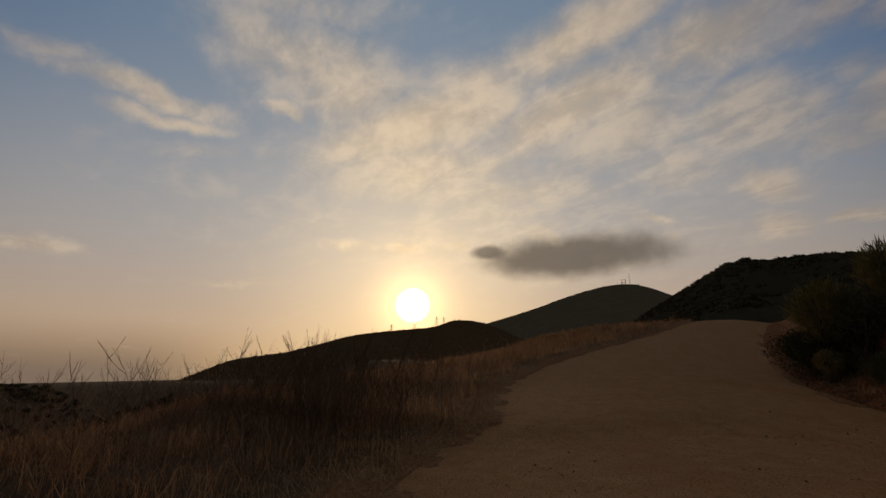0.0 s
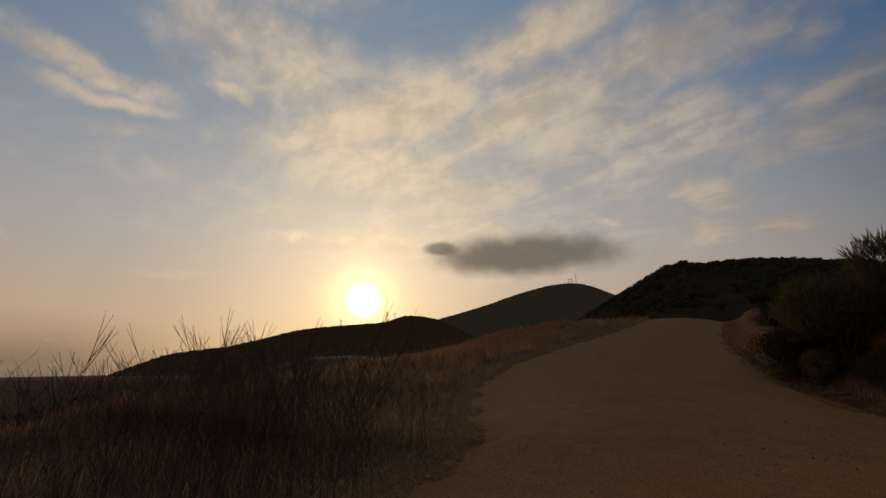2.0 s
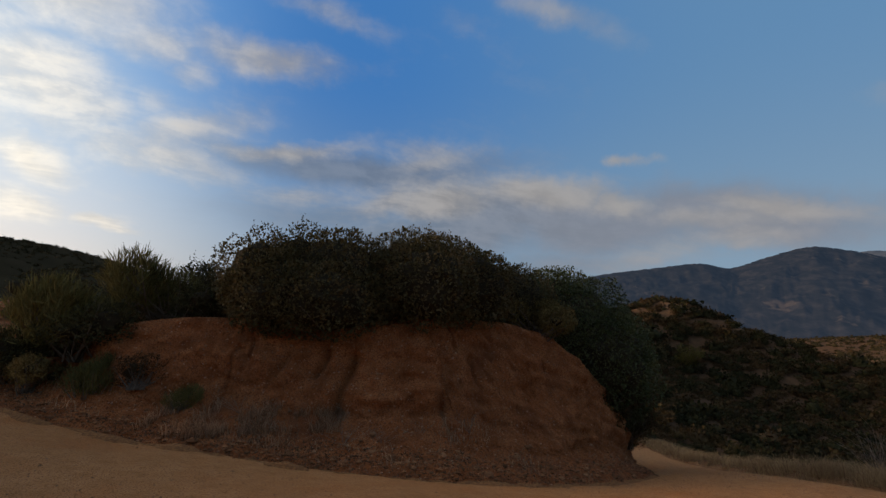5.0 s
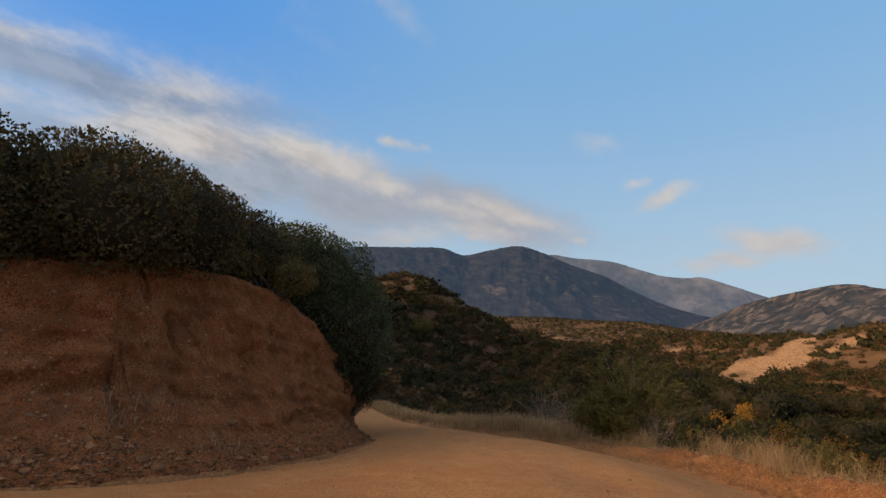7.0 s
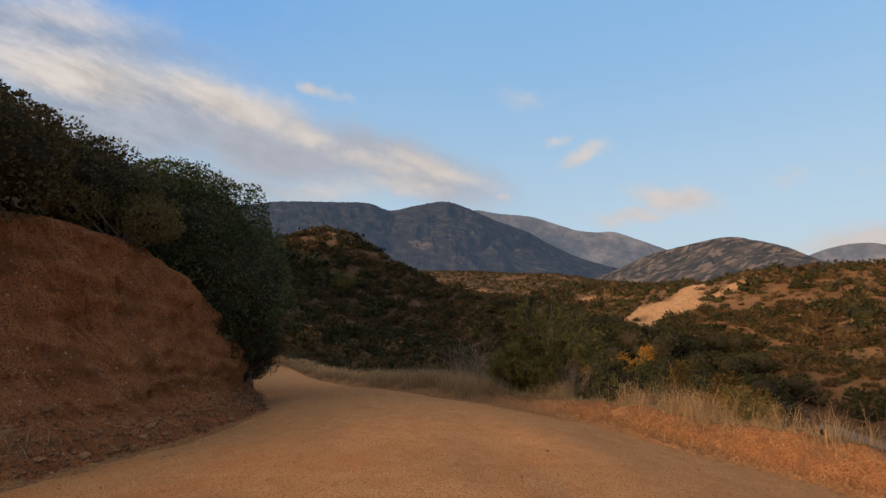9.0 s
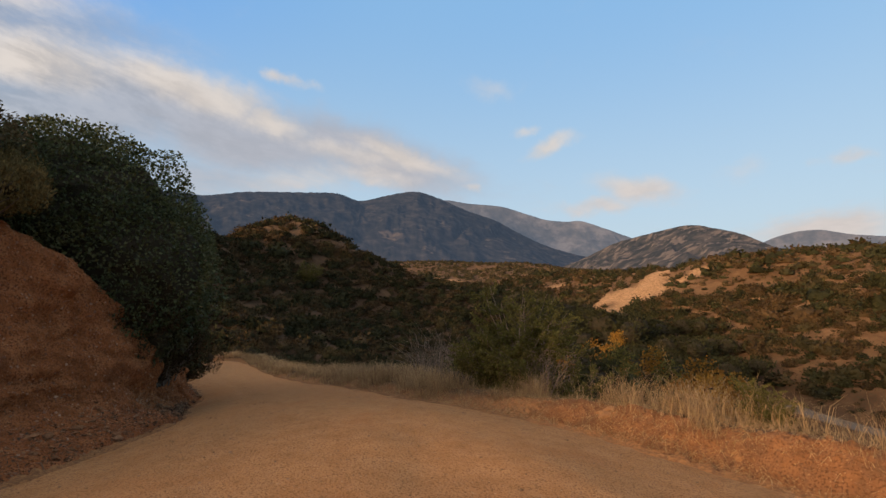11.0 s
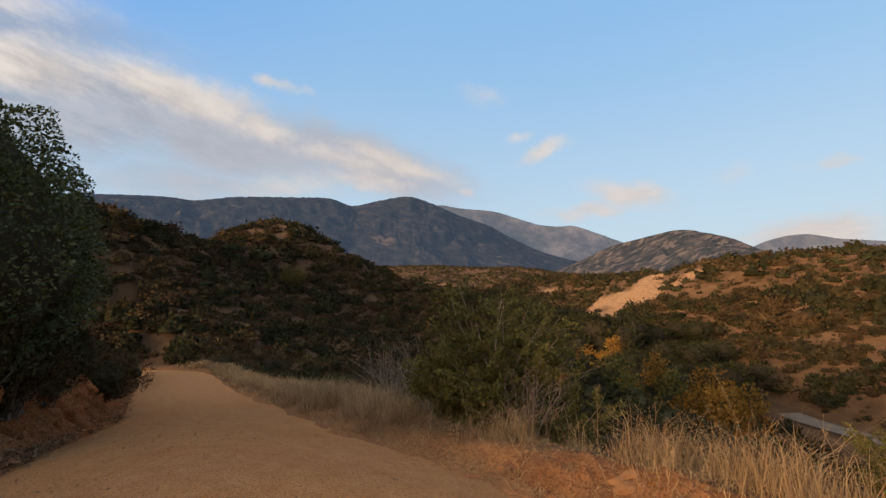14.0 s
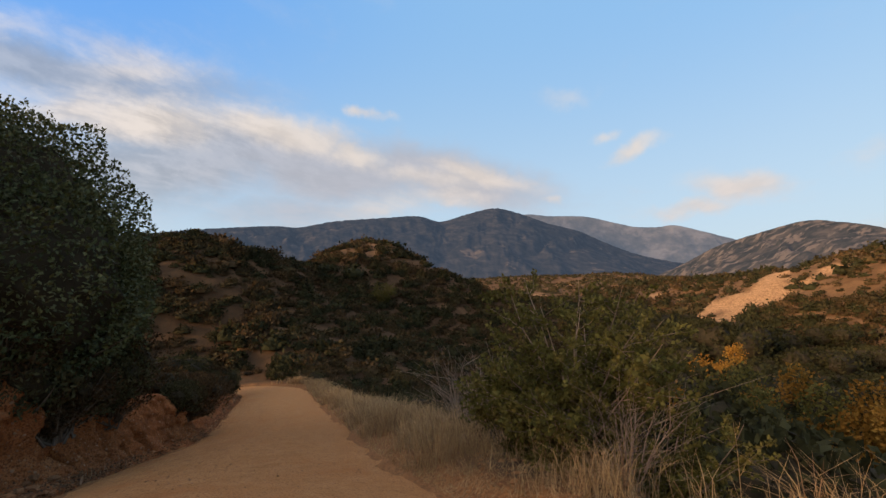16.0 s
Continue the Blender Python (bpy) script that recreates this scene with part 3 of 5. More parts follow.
def land(x, y):
    """Height of the ground at points of the plan; also tells the distance beyond each edge of the road."""
    x, y = np.asarray(x, float), np.asarray(y, float)
    do, io = nearest(x, y, out_line)
    di, ii = nearest(x, y, in_line)
    nat = natural(x, y)
    road = inside_road(x, y)
    w, h = bank_line[ii, 0], bank_line[ii, 1]
    u = di / w
    zi = in_line[ii, 2] + h * np.interp(u, BANK_U, BANK_H)
    zi = zi - 1.7 * smooth01(u * 2.2) * smooth01((1.5 - u) / 0.35)
    zi = zi + (nat - zi) * smooth01((di - w - 1.5) / 16)
    zo = out_line[io, 2] + 0.10 * smooth01(do / 0.6) - 0.02 * np.minimum(do, 8)
    steep = out_line[io, 1] < -5
    zo = zo + np.where(steep, 0.25 * smooth01(do / 1.0) * (1 - smooth01((do - 1.2) / 2.0)) - 0.55 * np.maximum(0, do - 2.2) * (nat < zo), 0)
    reach = np.where(steep, 14, 22)
    lead = np.where(steep, 1.5, 7)
    zo = zo + (nat - zo) * smooth01((do - lead) / reach)
    z = np.where(di < do, zi, zo)
    t = do / (do + di + 1e-6)
    dip = np.minimum(do, di)
    zr = out_line[io, 2] * (1 - t) + in_line[ii, 2] * t + 0.05 + 0.07 * fbm(x / 0.8, y / 0.8, 5, 15) - 0.12 * dip - 0.5 * smooth01((dip - 0.35) / 0.5)
    z = np.where(road, zr, z)
    near = 0.05 * fbm(x / 0.7, y / 0.7, 3, 5) + 0.10 * fbm(x / 3, y / 3, 2, 6)
    return z + near * (~road) * smooth01(np.minimum(do, di) / 0.8), do, di, road


def height(x, y):
    return land(np.atleast_1d(x), np.atleast_1d(y))[0]

# ---- ground, road, bank, hills ----


def build_ground():
    rings = np.concatenate([[0.4], np.geomspace(1.0, 4700, 320)])
    az = np.linspace(0, 2 * np.pi, 660, endpoint=False)
    R, A = np.meshgrid(rings, az, indexing="ij")
    X, Y = 6 + R * np.sin(A), -1 + R * np.cos(A)
    x, y = X.ravel(), Y.ravel()
    z = np.empty_like(x)
    close = R.ravel() < 130
    z[close] = land(x[close], y[close])[0]
    z[~close] = natural(x[~close], y[~close])
    me = mesh("ground", np.stack([x, y, z], -1), grid_faces(len(rings), len(az), True)[:, ::-1], M_GROUND)
    # bare sandy slopes across the canyon
    bare = np.zeros_like(x)
    for cx, cy, rx, ry in BARE:
        q = ((x - cx) / rx) ** 2 + ((y - cy) / ry) ** 2 + 0.9 * fbm(x / 7, y / 7, 3, 33)
        bare = np.maximum(bare, smooth01((1.15 - q) / 0.5))
    _, ic = nearest(x, y, CANYON)
    far_side = (y < CANYON[ic, 1] - 12) & (x > -150) & (x < 500)
    bare = np.maximum(bare, 0.35 * far_side * smooth01((fbm(x / 5, y / 5, 4, 55) * -1 - 0.85) / 0.3))
    bare = np.maximum(bare, far_side * (0.05 + 0.10 * fbm(x / 25, y / 25, 3, 59)) * smooth01((380 - np.hypot(x, y)) / 120))
    bare = np.maximum(bare, 0.6 * smooth01(1.2 - np.hypot((x - 172) / 34, (y + 60) / 26)) * smooth01((fbm(x / 12, y / 12, 4, 56) + 0.1) / 0.4))
    do, io = nearest(x, y, out_line)
    rim = (out_line[io, 1] < -4) & (x < 19)
    clay = rim * smooth01((1.4 - do) / 0.8) * smooth01((fbm(x / 0.9, y / 0.9, 3, 34) + 0.7) / 0.6)
    clay = np.maximum(clay, 0.8 * smooth01((0.9 - np.minimum(do, nearest(x, y, in_line)[0])) / 0.5))
    me.attributes.new("clay", "FLOAT", "POINT").data.foreach_set("value", clay.astype(np.float32))
    me.attributes.new("bare", "FLOAT", "POINT").data.foreach_set("value", bare.astype(np.float32))
    tagged(new("ground", me), "dry brown hillside soil with sparse pale grassy patches", "ground", kind="structure")


def road_height(s, v):
    """Height of the road at index s along it and share v across it."""
    o, i = out_line[s], in_line[s]
    return o[:, 2] * (1 - v) + i[:, 2] * v + CROWN[s] * np.sin(np.pi * v)


def build_road():
    cols = 72
    v = np.linspace(0, 1, cols)
    o, i = out_line[:, None, :], in_line[:, None, :]
    P = o * (1 - v[None, :, None]) + i * v[None, :, None]
    crown = CROWN[:, None] * np.sin(np.pi * v)[None, :]
    x, y = P[..., 0], P[..., 1]
    rough = 0.012 * fbm(x / 0.25, y / 0.25, 3, 41) + 0.03 * fbm(x / 2.2, y / 2.2, 3, 42)
    wheel = -0.02 * np.exp(-((v - 0.40) / 0.05) ** 2)[None, :] - 0.02 * np.exp(-((v - 0.66) / 0.05) ** 2)[None, :]
    P[..., 2] += crown + rough + wheel
    V = P.reshape(-1, 3)
    # turned-down skirts close the ribbon's sides
    me = mesh("road", V, grid_faces(NS, cols)[:, ::-1], M_ROAD)
    tagged(new("road", me), "packed reddish dirt fire road with loose grit", "dirt road", kind="structure")


BANK_N = 2000


def build_bank():
    us = np.concatenate([np.linspace(-0.06, 0, 3), np.linspace(0.02, 1.0, 127), np.linspace(1.03, 1.5, 8)])
    L = catmull(INNER, BANK_N)
    B = catmull(BANK, BANK_N)
    T = np.gradient(L[:, :2], axis=0)
    T /= np.linalg.norm(T, axis=1)[:, None]
    N = np.stack([-T[:, 1], T[:, 0]], -1)
    S, U = np.meshgrid(np.arange(len(L)), us, indexing="ij")
    w, h = B[S, 0], B[S, 1]
    prof = np.interp(U, [-0.06] + BANK_U + [1.5], [-0.05] + BANK_H + [0.99])
    step = np.cumsum(np.r_[0, np.hypot(*np.diff(L[:, :2], axis=0).T)])
    along = step[S]
    up = prof * h
    face = smooth01((U - 0.1) / 0.2) * (1 - smooth01((U - 0.97) / 0.1))
    # rills, ledges and lumps cut into the face
    rill = -0.12 * np.maximum(0, fbm(along / 2.2 + 0.15 * up, up / 3.5, 2, 61)) ** 1.3
    lump = 0.17 * fbm(along / 1.9, up / 1.2, 3, 62) + 0.075 * fbm(along / 0.5, up / 0.26, 3, 63) + 0.055 * np.abs(fbm(along / 0.17, up / 0.12, 3, 70))
    scoop = -0.32 * smooth01(1 - abs(up - 0.9) / 0.7) * smooth01(fbm(along / 3.5, up / 9, 2, 64) + 0.2)
    rugged = smooth01((S - 1190) / 60)
    crack = -(0.13 + 0.5 * rugged) * smooth01(1 - np.abs(fbm(along / 1.6 + 0.2 * up, up / 7, 3, 68)) / (0.05 + 0.1 * rugged)) * smooth01(1.6 * fbm(along / 2.0, up / 1.3, 2, 69) + 0.1)
    shelf = 0.07 * smooth01(1 - np.abs(up - 1.7 - 0.35 * fbm(along / 2.5, up * 0, 2, 73)) / 0.22) + 0.03 * np.sin(up * 9 + 3 * fbm(along / 1.5, up, 2, 74))
    lump = lump + shelf + rugged * (0.30 * fbm(along / 0.9, up / 1.6, 3, 75) + 0.12 * np.abs(fbm(along / 0.35, up / 0.5, 3, 76)))
    # deep gullies where water has cut the face
    for gx, gy, lo, hi, deep, wide in ((13.9, 6.9, 0.5, 2.9, 0.42, 0.16), (14.0, 7.7, 1.6, 3.0, 0.28, 0.10), (16.2, 2.6, 2.0, 3.6, 0.26, 0.09), (13.2, 8.6, 1.4, 2.6, 0.24, 0.12), (18.6, -0.2, 2.4, 4.0, 0.22, 0.08)):
        a0 = step[np.hypot(L[:, 0] - gx, L[:, 1] - gy).argmin()]
        path = a0 + 0.12 * np.sin(up * 2.6 + gx) + 0.10 * (up - lo)
        crack = crack - deep * np.exp(-((along - path) / wide) ** 2) * smooth01((up - lo) / 0.4) * smooth01((hi - up) / 0.5)
    push = (rill + lump + scoop + crack) * face * np.clip(h / 3, 0.3 + 0.5 * rugged, 1.1)
    d = U * w - push
    edge = 0.12 * fbm(along / 1.3, up * 0, 3, 65) * (1 - smooth01((U - 0.3) / 0.4))
    X = L[S, 0] + N[S, 0] * (d + edge)
    Y = L[S, 1] + N[S, 1] * (d + edge)
    rub = 0.05 * np.abs(fbm(along / 0.22, U * w / 0.22, 3, 66)) * smooth01(U / 0.05) * (1 - smooth01((U - 0.35) / 0.3))
    Z = L[S, 2] + up + rub + 0.12 * fbm(along / 1.5, U * 0, 3, 67) * smooth01((U - 0.8) / 0.2)
    Z = Z - 0.6 * smooth01((U - 1.25) / 0.25)
    me = mesh("bank", np.stack([X, Y, Z], -1).reshape(-1, 3), grid_faces(len(L), len(us))[:, ::-1], M_CLAY)
    keep = np.r_[0:3, 3:130:2, 130:138]
    X, Y, Z = X[:, keep], Y[:, keep], Z[:, keep]
    tagged(new("earth_bank", me), "eroded red clay road-cut bank with rills and embedded stones", "earth bank", kind="structure")
    return X, Y, Z


def build_berm():
    """The low crumbling lip of clay between the road and the canyon's rim."""
    L = catmull(OUTER, 6000)[2560:3420]
    T = np.gradient(L[:, :2], axis=0)
    T /= np.linalg.norm(T, axis=1)[:, None]
    N = np.stack([T[:, 1], -T[:, 0]], -1)
    v = np.linspace(-0.25, 1.55, 44)
    S, W = np.meshgrid(np.arange(len(L)), v, indexing="ij")
    edge = 0.16 * fbm(S / 90.0, W * 0, 3, 101)
    x, y = L[S, 0] + N[S, 0] * (W + edge), L[S, 1] + N[S, 1] * (W + edge)
    ground = land(x.ravel(), y.ravel())[0].reshape(x.shape)
    base = np.where(W < 0.1, np.maximum(ground, L[S, 2]), ground)
    lip = smooth01((W + 0.12) / 0.35) * smooth01((1.5 - W) / 0.7)
    ends = smooth01(S / 80.0) * smooth01((len(L) - S) / 120.0)
    lumps = 0.03 + 0.07 * fbm(x / 0.7, y / 0.7, 2, 102) + 0.06 * np.abs(fbm(x / 0.22, y / 0.22, 3, 103)) + 0.03 * np.abs(fbm(x / 0.07, y / 0.07, 2, 104))
    z = base + lip * ends * np.maximum(lumps, -0.02) - 0.07 * (1 - lip * ends)
    me = mesh("clay_lip", np.stack([x, y, z], -1).reshape(-1, 3), grid_faces(len(L), len(v))[:, ::-1], M_LIP, False)
    tagged(new("clay_lip", me), "crumbling orange clay lip along the canyon rim", "earth bank", kind="structure")


def ridge(name, azs, els, r, front, back, base, mat, label, seed, rough=1.0, step=0.12, rows=56):
    """A far hill: a crest along its skyline, a broken slope towards us, a fall behind."""
    az = np.arange(azs[0], azs[-1], step)
    k = np.linspace(0, len(azs) - 1, 400)
    line = catmull(np.stack([azs, els], -1), 400)
    el = np.interp(az, line[:, 0], line[:, 1])
    t = np.linspace(-1, 1, rows)
    A, T = np.meshgrid(np.radians(az), t, indexing="ij")
    R = r * (1 + np.where(T < 0, front * T, back * T))
    crest = r * np.tan(np.radians(el))[:, None] + 1.6
    shape = np.where(T < 0, (1 + T) ** 0.85, 1 - 0.6 * T ** 2)
    x, y = R * np.sin(A), R * np.cos(A)
    c = r * 0.085
    wander = 0.8 * fbm(x / c, y / c, 3, seed + 9)
    spur = 1 - np.abs(fbm(np.degrees(A) / 4.2 + wander, T * 2.0 + 0.4 * wander, 4, seed, 0.5)) * 1.4
    amp = rough * r * 0.014 * np.clip(1 - np.abs(T), 0, 1) ** 0.5 * smooth01(np.abs(T) * 5)
    Z = base + (crest - base) * shape + amp * (spur - 1.0)
    Z += rough * r * 0.0007 * fbm(x / (r * 0.006), y / (r * 0.006), 3, seed + 5)
    me = mesh(name, np.stack([x, y, Z], -1).reshape(-1, 3), grid_faces(len(az), rows), mat)
    tagged(new(name, me), label, "hill" if "hill" in name else "mountain", kind="structure")
    return x, y, Z


def build_hills():
    ridge("mountain_range", [60, 72, 80, 84, 88.4, 95, 98.4, 102.3, 108.5, 113.1, 115.9, 119, 122.6, 124.7, 126.6, 129.5, 133.1, 136.7, 140.8, 150, 165], [5.5, 7.5, 8.8, 9.3, 9.9, 10.4, 10.3, 11.0, 11.4, 11.5, 10.7, 11.4, 12.0, 11.6, 10.9, 9.6, 8.3, 6.3, 4.5, 2.4, 2], 3600, 0.42, 0.15, 20, M_MOUNTAIN, "mountain range with steep spurs, tinted blue-grey by painted haze", 71, rough=1.0)
    ridge("mountain_ridge", [122, 126.6, 129.5, 133.9, 137, 139.5, 141.8, 143.6, 146, 149.1, 156, 170], [10.2, 10.9, 10.5, 10.0, 9.0, 8.2, 7.9, 7.9, 7.0, 5.7, 2.8, 1], 4150, 0.12, 0.05, 60, M_FARRIDGE, "rocky ridge behind the range, paled by painted haze", 75, rough=0.5)
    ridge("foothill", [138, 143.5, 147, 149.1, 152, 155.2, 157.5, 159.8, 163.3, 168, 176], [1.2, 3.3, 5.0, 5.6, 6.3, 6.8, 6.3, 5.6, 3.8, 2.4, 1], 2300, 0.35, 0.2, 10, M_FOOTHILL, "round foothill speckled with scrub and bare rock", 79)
    ridge("distant_mountain", [155, 160, 163, 166, 169, 173, 180], [2, 3.6, 5.0, 5.5, 4.8, 4.2, 3], 4400, 0.06, 0.03, 60, M_FARRIDGE, "mountain top showing above low cloud, faint with painted haze", 83, rough=0.3)
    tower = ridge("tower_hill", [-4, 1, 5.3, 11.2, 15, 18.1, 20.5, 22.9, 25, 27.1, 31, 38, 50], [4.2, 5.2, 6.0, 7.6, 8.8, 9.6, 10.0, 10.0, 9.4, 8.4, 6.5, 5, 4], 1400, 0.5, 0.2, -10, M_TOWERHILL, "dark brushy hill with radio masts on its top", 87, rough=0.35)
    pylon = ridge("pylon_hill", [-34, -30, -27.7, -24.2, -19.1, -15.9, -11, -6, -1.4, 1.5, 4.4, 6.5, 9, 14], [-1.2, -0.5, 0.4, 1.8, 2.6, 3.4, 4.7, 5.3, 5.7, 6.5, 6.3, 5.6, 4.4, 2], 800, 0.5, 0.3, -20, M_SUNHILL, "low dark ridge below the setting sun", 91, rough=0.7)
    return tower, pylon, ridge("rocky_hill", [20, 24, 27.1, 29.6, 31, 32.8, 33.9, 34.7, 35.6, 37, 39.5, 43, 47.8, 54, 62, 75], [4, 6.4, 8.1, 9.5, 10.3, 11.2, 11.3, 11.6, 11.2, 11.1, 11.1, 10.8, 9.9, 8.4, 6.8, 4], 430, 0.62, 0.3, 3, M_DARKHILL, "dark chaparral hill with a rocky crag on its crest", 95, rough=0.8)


build_ground()
build_road()
bank_x, bank_y, bank_z = build_bank()
build_berm()
tower_hill, pylon_hill, (crag_x, crag_y, crag_z) = build_hills()

# ---- plants ----


def tube(path, radii, sides=5):
    """Corners and faces of a tapering tube along a line of points."""
    path = np.asarray(path, float)
    n = len(path)
    t = np.gradient(path, axis=0)
    t /= np.linalg.norm(t, axis=1)[:, None] + 1e-9
    a = np.cross(t, [0.31, 0.52, 0.79])
    a /= np.linalg.norm(a, axis=1)[:, None] + 1e-9
    b = np.cross(t, a)
    ang = np.linspace(0, 2 * np.pi, sides, endpoint=False)
    V = path[:, None] + np.asarray(radii)[:, None, None] * (np.cos(ang)[None, :, None] * a[:, None] + np.sin(ang)[None, :, None] * b[:, None])
    return V.reshape(-1, 3), grid_faces(n, sides, True)


def joined(pieces):
    V, F, k = [], [], 0
    for v, f in pieces:
        V.append(v)
        F.append(f + k)
        k += len(v)
    return np.concatenate(V), np.concatenate(F)


def leaves(rng, C, length, width, lean, fold=0.25):
    """One folded, pointed leaf of four corners at each row of C. lean: preferred directions."""
    n = len(C)
    d = rng.normal(size=(n, 3)) + lean
    d /= np.linalg.norm(d, axis=1)[:, None]
    s = np.cross(d, rng.normal(size=(n, 3)))
    s /= np.linalg.norm(s, axis=1)[:, None]
    up = np.cross(s, d)
    ln = length * rng.uniform(0.6, 1.3, (n, 1))
    wd = width * rng.uniform(0.6, 1.3, (n, 1))
    mid = C + d * ln * 0.45
    V = np.stack([C, mid + s * wd - up * wd * fold, C + d * ln, mid - s * wd - up * wd * fold], 1).reshape(-1, 3)
    F = np.arange(4 * n).reshape(n, 4)
    return V, F


def bush_meshes(name, seed, lobes, n_leaf, length, width, leaf_mat, stems=26, upright=0.3, shell=0.55, spikes=0, core_size=0.5):
    """A shrub: stems from one foot, and leaves that fill lumpy crowns. lobes: x, y, z, rx, ry, rz."""
    rng = np.random.default_rng(seed)
    lobes = np.asarray(lobes, float)
    vol = lobes[:, 3] * lobes[:, 4] + lobes[:, 5] * lobes[:, 3]
    pick = rng.choice(len(lobes), n_leaf, p=vol / vol.sum())
    d = rng.normal(size=(n_leaf, 3))
    d /= np.linalg.norm(d, axis=1)[:, None]
    # leaves gather in sprays with gaps between them
    k = max(12, n_leaf // 28)
    sd = rng.normal(size=(k, 3))
    sd /= np.linalg.norm(sd, axis=1)[:, None]
    spray = rng.integers(0, k, n_leaf)
    d = d * 0.22 + sd[spray] * 0.9
    d /= np.linalg.norm(d, axis=1)[:, None]
    reach = shell + (1.06 - shell) * rng.uniform(0, 1, k)[spray] ** 0.6 + rng.normal(0, 0.035, n_leaf)
    inner = rng.uniform(0, 1, n_leaf) < 0.22
    reach = np.where(inner, reach * 0.8, np.minimum(reach, 1.0))
    lump = 1 + 0.13 * fbm(d[:, 0] * 3 + seed, d[:, 1] * 3 + d[:, 2] * 2, 2, seed)
    C = lobes[pick, :3] + d * lobes[pick, 3:] * (reach * lump)[:, None]
    C[:, 2] = np.maximum(C[:, 2], 0.03)
    lean = d * 0.7 + np.array([0, 0, upright])
    V, F = leaves(rng, C, length, width, lean)
    if spikes:
        i = rng.integers(0, n_leaf, spikes)
        i = i[C[i, 2] > np.percentile(C[:, 2], 55)]
        out = d[i] * np.array([0.5, 0.5, 0.6]) + np.array([0, 0, 0.8])
        P = []
        for s in range(5):
            P.append(leaves(rng, C[i] + out * length * (0.3 + s * 0.38), length * 0.8, width * 0.8, out * 0.6))
        V, F = joined([(V, F)] + P)
    # opaque lump inside each lobe closes gaps and paints the crown's inner shade
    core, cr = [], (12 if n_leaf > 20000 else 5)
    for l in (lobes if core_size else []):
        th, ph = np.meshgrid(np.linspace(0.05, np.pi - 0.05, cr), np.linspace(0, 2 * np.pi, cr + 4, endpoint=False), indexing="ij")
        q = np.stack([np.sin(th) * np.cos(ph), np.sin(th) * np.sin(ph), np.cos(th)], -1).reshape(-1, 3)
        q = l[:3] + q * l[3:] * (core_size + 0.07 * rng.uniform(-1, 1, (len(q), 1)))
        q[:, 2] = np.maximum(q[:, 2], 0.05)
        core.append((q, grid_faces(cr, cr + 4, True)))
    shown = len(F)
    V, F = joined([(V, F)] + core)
    foliage = mesh(name + "_foliage", V, F, [leaf_mat, M_BUSH_SHADE], False)
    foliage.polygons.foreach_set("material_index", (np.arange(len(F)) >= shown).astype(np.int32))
    bits = []
    base_r = 0.02 + 0.012 * lobes[:, 5].max()
    for s in range(stems):
        tip = C[rng.integers(0, n_leaf)]
        foot = np.array([rng.normal(0, 0.15), rng.normal(0, 0.15), -0.15])
        mid = foot * 0.4 + tip * 0.6 + rng.normal(0, 0.12, 3) * lobes[:, 3].mean() * 0.5 - np.array([0, 0, 0.1 * tip[2]])
        t = np.linspace(0, 1, 6)[:, None]
        path = (1 - t) ** 2 * foot + 2 * t * (1 - t) * mid + t ** 2 * tip
        bits.append(tube(path, np.linspace(base_r, 0.006, 6), 4))
    wood = mesh(name + "_stems", *joined(bits), M_BARK)
    return foliage, wood


def plant(name, pair, place, scale, turn, label, category="shrub", group="", squash=1.0):
    ob = new(name)
    ob.location, ob.rotation_euler, ob.scale = place, (0, 0, turn), (scale, scale, scale * squash)
    part("foliage", pair[0], ob)
    part("stem", pair[1], ob)
    return tagged(ob, label, category, group)


def dome(rng, n=5, r=1.0):
    return [(rng.normal(0, 0.45) * r, rng.normal(0, 0.45) * r, r * rng.uniform(0.45, 0.8), r * rng.uniform(0.45, 0.75), r * rng.uniform(0.45, 0.75), r * rng.uniform(0.4, 0.7)) for _ in range(n)]


rng0 = np.random.default_rng(5)
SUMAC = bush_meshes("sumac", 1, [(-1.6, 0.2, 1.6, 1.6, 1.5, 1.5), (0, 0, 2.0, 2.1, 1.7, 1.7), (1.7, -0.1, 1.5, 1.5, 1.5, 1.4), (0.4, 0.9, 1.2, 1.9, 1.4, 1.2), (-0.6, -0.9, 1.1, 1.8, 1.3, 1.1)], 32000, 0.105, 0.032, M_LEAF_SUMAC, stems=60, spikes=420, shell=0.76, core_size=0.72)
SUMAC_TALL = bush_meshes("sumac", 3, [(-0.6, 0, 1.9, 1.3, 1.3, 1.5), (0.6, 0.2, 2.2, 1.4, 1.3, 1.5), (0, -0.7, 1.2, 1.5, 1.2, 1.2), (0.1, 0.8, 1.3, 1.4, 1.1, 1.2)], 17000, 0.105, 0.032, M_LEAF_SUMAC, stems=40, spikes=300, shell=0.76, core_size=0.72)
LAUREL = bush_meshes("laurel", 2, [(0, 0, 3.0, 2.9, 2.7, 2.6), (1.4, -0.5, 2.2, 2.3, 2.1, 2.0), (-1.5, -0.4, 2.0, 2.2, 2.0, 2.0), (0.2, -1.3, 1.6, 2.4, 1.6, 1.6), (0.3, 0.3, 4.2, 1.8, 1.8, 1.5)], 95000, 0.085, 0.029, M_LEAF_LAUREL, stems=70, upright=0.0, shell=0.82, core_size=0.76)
SAGE = [bush_meshes("sage", 10 + i, dome(rng0, 5, 1.0), 4600, 0.09, 0.020, M_LEAF_SAGE, stems=24, upright=1.1, spikes=80) for i in range(3)]
